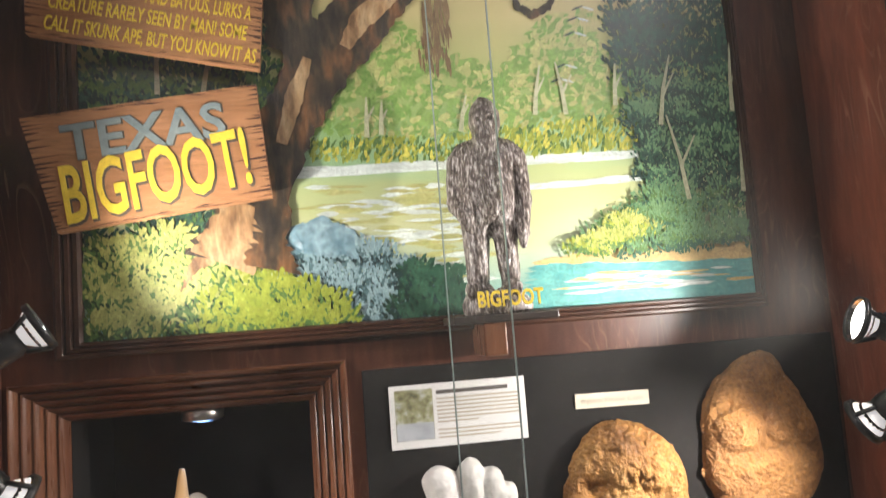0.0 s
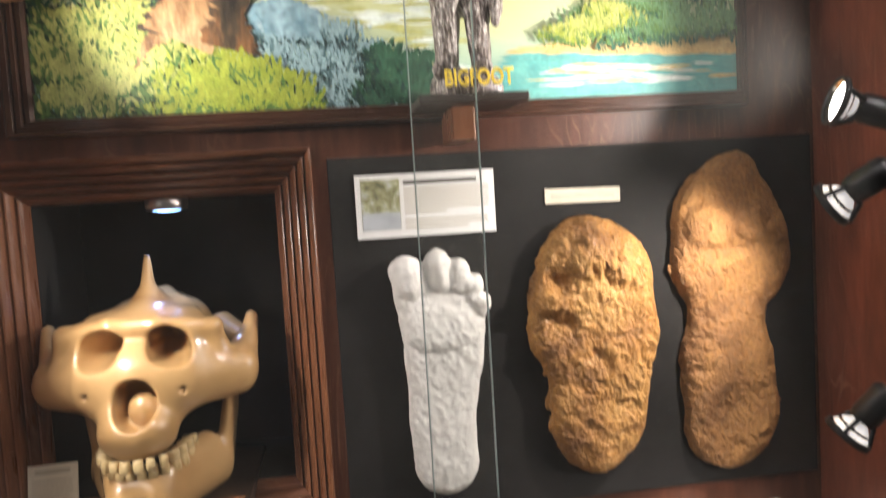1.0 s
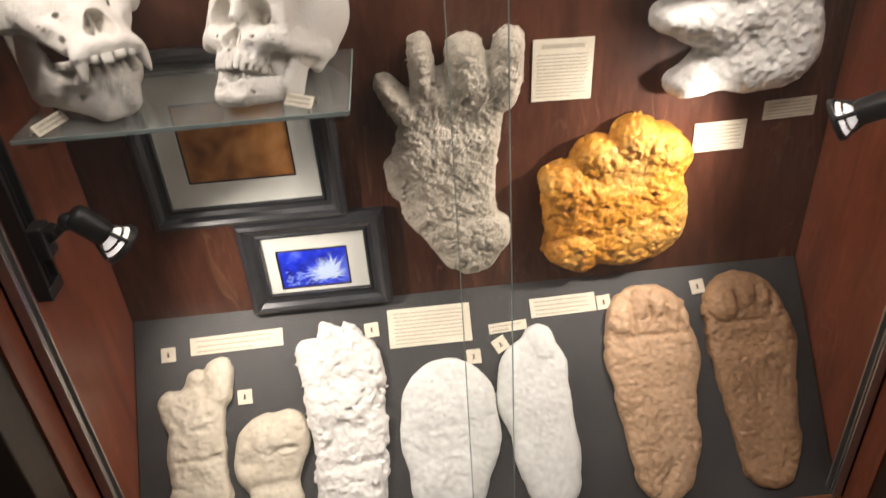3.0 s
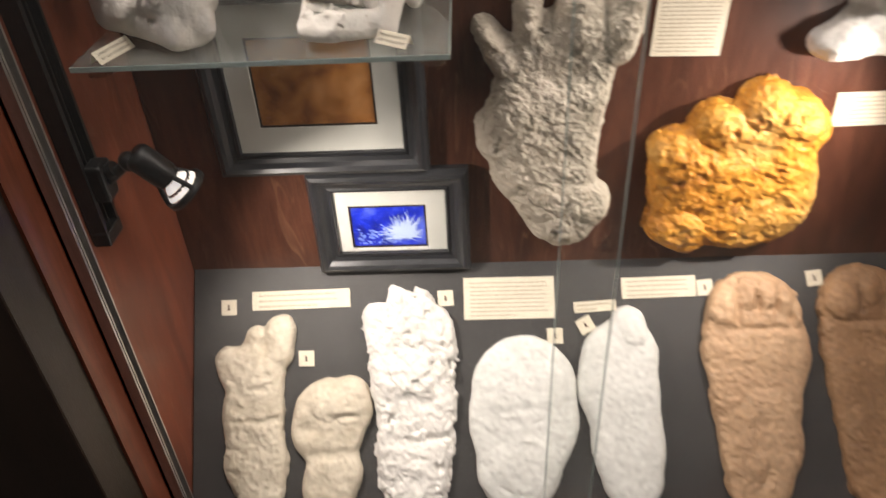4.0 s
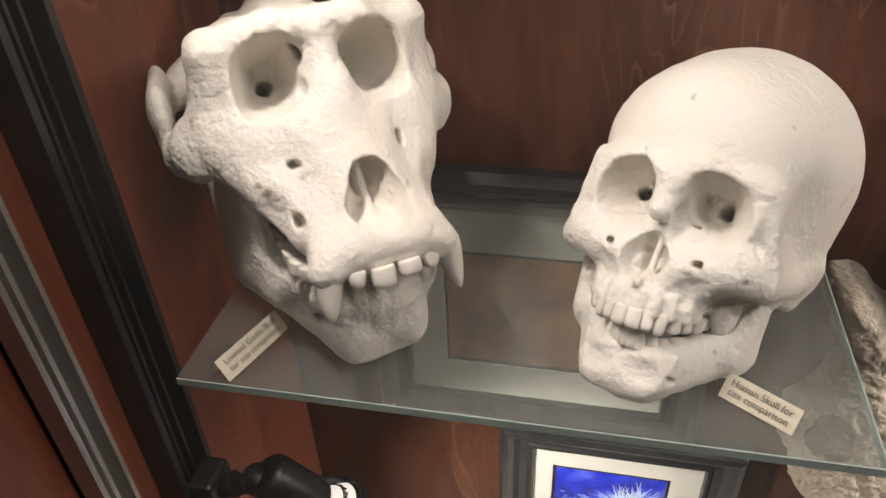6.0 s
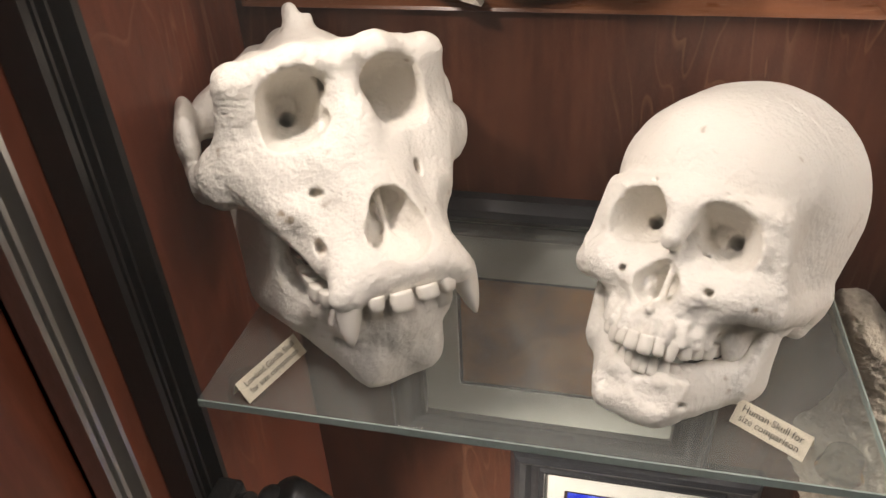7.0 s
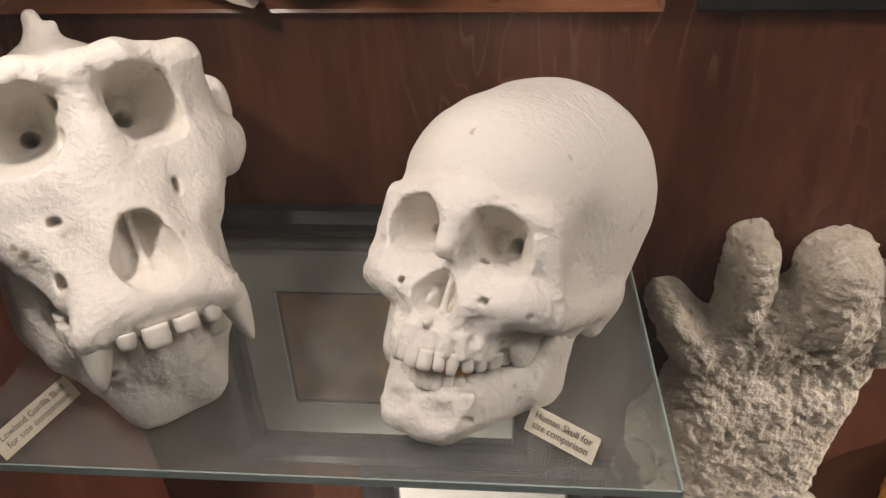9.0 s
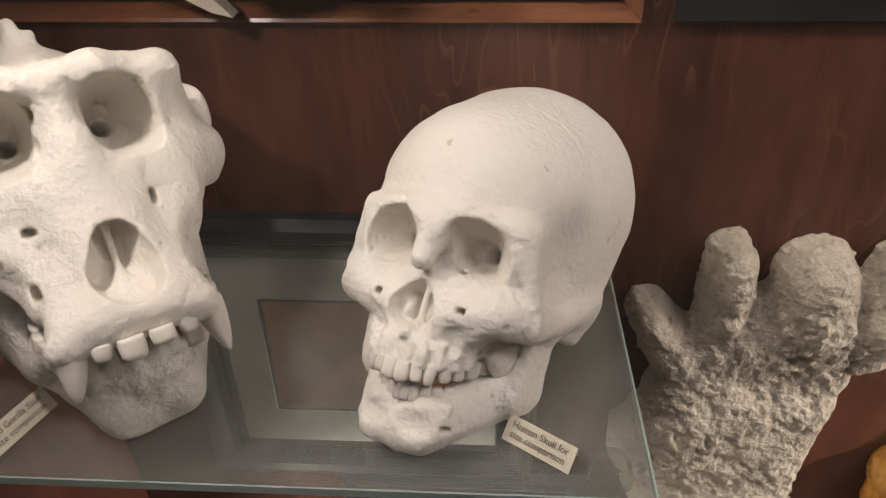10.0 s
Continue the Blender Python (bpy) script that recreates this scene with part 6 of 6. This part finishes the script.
def ribbon(name, path, mat, w, label="", steps=10, wob=0.0, seed=0):
    """A painted stem through (u, v, half width) points."""
    rnd = random.Random(seed)
    bm = bmesh.new()
    last = None
    pts = []
    for (a, b) in zip(path, path[1:]):
        for i in range(steps):
            t = i / steps
            pts.append([p + (q - p) * t for p, q in zip(a, b)])
    pts.append(list(path[-1]))
    for i, (u, v, r) in enumerate(pts):
        a, b = pts[max(0, i - 1)], pts[min(len(pts) - 1, i + 1)]
        d = Vector((b[0] - a[0], b[1] - a[1])).normalized()
        r1, r2 = r * (1 + rnd.uniform(-wob, wob)), r * (1 + rnd.uniform(-wob, wob))
        def keep(x, y, z):
            return bm.verts.new((min(PW, max(0, x)), min(PH, max(0, y)), z))
        cur = [keep(u - d.y * r1, v + d.x * r1, w), keep(u, v, w + min(0.004, r * 0.12)), keep(u + d.y * r2, v - d.x * r2, w)]
        if last:
            bm.faces.new((last[0], last[1], cur[1], cur[0]))
            bm.faces.new((last[1], last[2], cur[2], cur[1]))
        last = cur
    return part(name, bm, mat, painting, label, smooth=True)


rnd = random.Random(21)
G_DARK, G_MID, G_LIGHT = paint("leaf_dark", (0.012, 0.035, 0.012), (0.03, 0.07, 0.02)), paint("leaf_mid", (0.06, 0.13, 0.03), (0.11, 0.20, 0.05)), paint("leaf_light", (0.30, 0.34, 0.08), (0.46, 0.46, 0.14))
Y_MID, Y_LIGHT = paint("grass_mid", (0.22, 0.28, 0.03), (0.34, 0.38, 0.05)), paint("grass_light", (0.50, 0.48, 0.06), (0.62, 0.56, 0.10))
T_DARK, T_MID, T_LIGHT = paint("pine_dark", (0.008, 0.030, 0.020), (0.016, 0.05, 0.032)), paint("pine_mid", (0.02, 0.075, 0.045), (0.04, 0.11, 0.06)), paint("pine_light", (0.10, 0.22, 0.10), (0.17, 0.30, 0.13))
B_DARK, B_MID, B_LIGHT = paint("blue_bush_dark", (0.008, 0.024, 0.026), (0.02, 0.05, 0.05)), paint("blue_bush_mid", (0.06, 0.12, 0.13), (0.10, 0.18, 0.18)), paint("blue_bush_light", (0.22, 0.34, 0.36), (0.32, 0.45, 0.46))
F_SOFT, F_PALE = paint("far_leaf", (0.16, 0.30, 0.06), (0.24, 0.36, 0.09)), paint("far_leaf_pale", (0.38, 0.40, 0.14), (0.48, 0.46, 0.18))
PALE_STEM = paint("pale_stem", (0.42, 0.44, 0.26), (0.55, 0.54, 0.34))
WATER_LIGHT, WATER_TEAL, SAND = paint("water_light", (0.55, 0.62, 0.56), (0.66, 0.72, 0.66)), paint("water_teal", (0.08, 0.30, 0.28), (0.14, 0.38, 0.34)), paint("sand_stroke", (0.50, 0.34, 0.12), (0.62, 0.46, 0.2))
BARK_D, BARK_L = material("painted_bark", ((0.012, 0.010, 0.008), (0.05, 0.035, 0.02), (0.22, 0.10, 0.035)), rough=0.45, scale=26, stretch=(2, 0.7, 1), detail=9, fine=0.3, bump=0.9, bump_scale=90), material("painted_bark_lit", ((0.12, 0.06, 0.025), (0.34, 0.20, 0.09), (0.48, 0.34, 0.18)), rough=0.45, scale=26, stretch=(2, 0.7, 1), detail=9, fine=0.3, bump=0.9, bump_scale=90)
st = Strokes()
# far woods and grass bank
scatter(st, [(0.282, 0.248), (0.289, 0.363), (0.408, 0.400), (0.527, 0.333), (0.734, 0.377), (0.730, 0.254), (0.551, 0.237)], 1500, (F_SOFT, F_SOFT, F_PALE), 0.016, 0.008, 0.6, 1.2, 0.0043, rnd)
scatter(st, [(0.543, 0.333), (0.613, 0.404), (0.738, 0.410), (0.727, 0.303), (0.554, 0.277)], 500, (F_PALE, F_SOFT), 0.014, 0.006, 0.8, 1.0, 0.0044, rnd)
scatter(st, [(0.280, 0.214), (0.286, 0.241), (0.473, 0.240), (0.739, 0.263), (0.734, 0.212), (0.470, 0.202)], 1500, (Y_MID, Y_LIGHT, G_MID, Y_MID), 0.011, 0.004, 1.2, 0.5, 0.0046, rnd)
# water
scatter(st, [(0.262, 0.204), (0.733, 0.207), (0.732, 0.198), (0.261, 0.192)], 420, (WATER_LIGHT,), 0.045, 0.004, 0.0, 0.04, 0.0047, rnd)
scatter(st, [(0.545, 0.167), (0.721, 0.173), (0.721, 0.165), (0.544, 0.160)], 90, (WATER_LIGHT,), 0.04, 0.003, 0.0, 0.04, 0.0047, rnd)
scatter(st, [(0.554, 0.000), (0.586, 0.057), (0.891, 0.049), (0.888, -0.003)], 900, (WATER_TEAL,), 0.05, 0.006, 0.0, 0.05, 0.0046, rnd)
scatter(st, [(0.609, 0.016), (0.636, 0.043), (0.881, 0.038), (0.878, 0.015)], 60, (SAND, WATER_LIGHT), 0.05, 0.0028, 0.0, 0.04, 0.0050, rnd)
scatter(st, [(0.573, 0.060), (0.662, 0.072), (0.889, 0.070), (0.889, 0.049)], 420, (SAND,), 0.04, 0.005, 0.0, 0.06, 0.0049, rnd)
scatter(st, [(0.286, 0.113), (0.275, 0.181), (0.514, 0.169), (0.502, 0.025), (0.386, 0.078)], 160, (WATER_LIGHT, F_PALE), 0.05, 0.006, 0.0, 0.06, 0.0044, rnd)
st.finish("painted_strokes", "thin brush strokes of far woods, grass and water")
st = Strokes()
# wooded shore on the far side of the water
clumps(st, [(0.732, 0.278), (0.714, 0.377), (0.745, 0.477), (0.935, 0.475), (0.905, 0.125), (0.744, 0.157)], 150, 0.034, (T_DARK, T_DARK, T_MID), 0.0050, rnd, 0.010, 40)
clumps(st, [(0.714, 0.183), (0.737, 0.319), (0.899, 0.323), (0.898, 0.141), (0.751, 0.141)], 90, 0.024, (T_DARK, T_MID, T_LIGHT), 0.0068, rnd, 0.008, 40)
clumps(st, [(0.623, 0.078), (0.726, 0.142), (0.895, 0.150), (0.892, 0.073), (0.735, 0.071)], 120, 0.022, (T_MID, G_MID, T_LIGHT), 0.0086, rnd, 0.007, 40)
clumps(st, [(0.615, 0.075), (0.700, 0.120), (0.747, 0.102), (0.662, 0.072)], 50, 0.016, (G_MID, Y_MID, G_LIGHT), 0.0104, rnd, 0.006, 34)
# woods behind the signs
clumps(st, [(-0.012, 0.117), (-0.005, 0.393), (0.242, 0.387), (0.223, 0.147), (0.103, 0.110)], 150, 0.036, (T_DARK, T_MID, G_MID), 0.0046, rnd, 0.011, 36)
# bushes at the foot of the tree
clumps(st, [(0.239, 0.058), (0.256, 0.101), (0.344, 0.110), (0.415, 0.068), (0.465, 0.043), (0.454, -0.009), (0.279, -0.006)], 110, 0.026, (B_DARK, B_MID, B_LIGHT), 0.0064, rnd, 0.008, 46)
clumps(st, [(0.380, -0.003), (0.400, 0.069), (0.458, 0.051), (0.477, -0.003)], 50, 0.020, (B_DARK, T_DARK, T_MID), 0.0082, rnd, 0.010, 36)
clumps(st, [(0.008, 0.004), (0.008, 0.116), (0.124, 0.123), (0.170, 0.077), (0.253, 0.042), (0.279, -0.006), (0.098, -0.003)], 190, 0.030, (G_DARK, G_MID, G_LIGHT), 0.0088, rnd, 0.010, 50)
clumps(st, [(0.132, -0.006), (0.169, 0.055), (0.239, 0.058), (0.302, 0.025), (0.307, -0.006)], 60, 0.030, (G_DARK, G_MID, Y_MID), 0.0108, rnd, 0.010, 56)
scatter(st, [(0.434, 0.336), (0.456, 0.479), (0.484, 0.479), (0.480, 0.327)], 160, (paint("vine", (0.14, 0.09, 0.04), (0.26, 0.17, 0.08)),), 0.03, 0.003, 1.6, 0.15, 0.0052, rnd)
for bu, bv in ((0.656, 0.374), (0.639, 0.328), (0.631, 0.308), (0.662, 0.395), (0.671, 0.411)):
    st.dab(T_DARK, bu - 0.008, bv + 0.003, 0.020, 0.003, 0.35, 0.0056)
    st.dab(WATER_LIGHT, bu + 0.008, bv + 0.002, 0.020, 0.003, -0.3, 0.0056)
st.finish("painted_foliage", "thick brush dabs of green and yellow foliage")
rnd = random.Random(33)
for (u, v), h in (((0.359, 0.241), 0.055), ((0.378, 0.244), 0.045), ((0.589, 0.263), 0.07), ((0.633, 0.262), 0.075), ((0.703, 0.271), 0.06), ((0.485, 0.244), 0.05), ((0.766, 0.241), 0.10), ((0.796, 0.135), 0.12), ((0.877, 0.142), 0.13), ((0.874, 0.257), 0.10), ((0.096, 0.308), 0.11), ((0.152, 0.306), 0.08)):
    lean = rnd.uniform(-0.2, 0.2)
    ribbon("painted_stem", [(u, v, 0.0035), (u + lean * h * 0.5, v + h * 0.5, 0.0026), (u + lean * h * 1.4, v + h, 0.0012)], PALE_STEM, 0.0105 if u > 0.7 else 0.0066, seed=int(u * 1e4))
    ribbon("painted_stem", [(u + lean * h * 0.4, v + h * 0.4, 0.0022), (u + lean * h * 0.4 + 0.2 * h, v + h * 0.75, 0.0010)], PALE_STEM, 0.0105 if u > 0.7 else 0.0066, seed=int(u * 1e4) + 1)
ribbon("painted_trunk", [(*(0.191, 0.083), 0.075), (*(0.200, 0.119), 0.052), (*(0.225, 0.183), 0.034), (*(0.254, 0.257), 0.036), (*(0.298, 0.332), 0.040), (*(0.350, 0.393), 0.042), (*(0.404, 0.448), 0.036), (*(0.461, 0.496), 0.03)], BARK_D, 0.0098, "dark leaning painted tree trunk", 10, 0.09, 3)
ribbon("painted_bark", [(*(0.167, 0.086), 0.040), (*(0.186, 0.127), 0.034), (*(0.202, 0.159), 0.022)], BARK_L, 0.0122, "lit bark at the foot of the tree", 10, 0.1, 5)
ribbon("painted_bark", [(*(0.249, 0.235), 0.008), (*(0.267, 0.294), 0.012), (*(0.288, 0.348), 0.006)], BARK_L, 0.0150, "lit bark", 8, 0.12, 7)
ribbon("painted_bark", [(*(0.337, 0.362), 0.008), (*(0.362, 0.401), 0.015), (*(0.411, 0.440), 0.012)], BARK_L, 0.0150, "lit bark", 8, 0.12, 9)
ribbon("painted_branch", [(*(0.298, 0.332), 0.030), (*(0.272, 0.387), 0.034), (*(0.260, 0.442), 0.04), (*(0.248, 0.497), 0.04)], BARK_D, 0.0094, "dark painted branch", 8, 0.2, 11)
ribbon("painted_root", [(*(0.171, 0.106), 0.020), (*(0.136, 0.086), 0.018), (*(0.107, 0.039), 0.010), (*(0.092, 0.004), 0.004)], BARK_L, 0.0086, "lit painted root", 8, 0.1, 13)
ribbon("painted_rock", [(*(0.244, 0.083), 0.004), (*(0.264, 0.107), 0.022), (*(0.292, 0.109), 0.030), (*(0.321, 0.100), 0.024), (*(0.341, 0.077), 0.006)], material("painted_rock", ((0.10, 0.20, 0.24), (0.30, 0.44, 0.48)), rough=0.45, scale=40, detail=8, fine=0.3, bump=0.5), 0.0060, "blue grey painted rock", 8, 0.1, 15)
ribbon("painted_vine", [(*(0.569, 0.446), 0.003), (*(0.578, 0.417), 0.005), (*(0.597, 0.406), 0.006), (*(0.621, 0.416), 0.005), (*(0.638, 0.445), 0.003)], BARK_D, 0.0056, "hanging vine", 8, 0.3, 17)

# dark moulding round the canvas
FRAME_WOOD = stained_wood("painting_frame", (0.030, 0.011, 0.006), (0.065, 0.026, 0.013), (0.1, 0.05, 0.03), axis=2, rough=0.35)
prof = ((0.0, 0.0), (0.0, 0.016), (0.12, 0.019), (0.30, 0.019), (0.36, 0.016), (0.46, 0.019), (0.60, 0.019), (0.66, 0.015), (0.76, 0.017), (0.90, 0.017), (1.0, 0.012), (1.0, 0.0))
RAIL = 0.032
cs = ((-RAIL, -RAIL * 0.62, 1, 0.62), (PW + RAIL * 0.3, -RAIL * 0.62, -0.3, 0.62), (PW + RAIL * 0.3, PH + RAIL, -0.3, -1), (-RAIL, PH + RAIL, 1, -1))
for i in range(4):
    a, b = cs[i], cs[(i + 1) % 4]
    bm = bmesh.new()
    last = None
    for t, w in prof:
        cur = [bm.verts.new((c[0] + c[2] * t * RAIL, c[1] + c[3] * t * RAIL, w)) for c in (a, b)]
        if last:
            bm.faces.new((last[0], last[1], cur[1], cur[0]))
        last = cur
    part("frame_rail", bm, FRAME_WOOD, painting, "dark reeded wooden moulding")
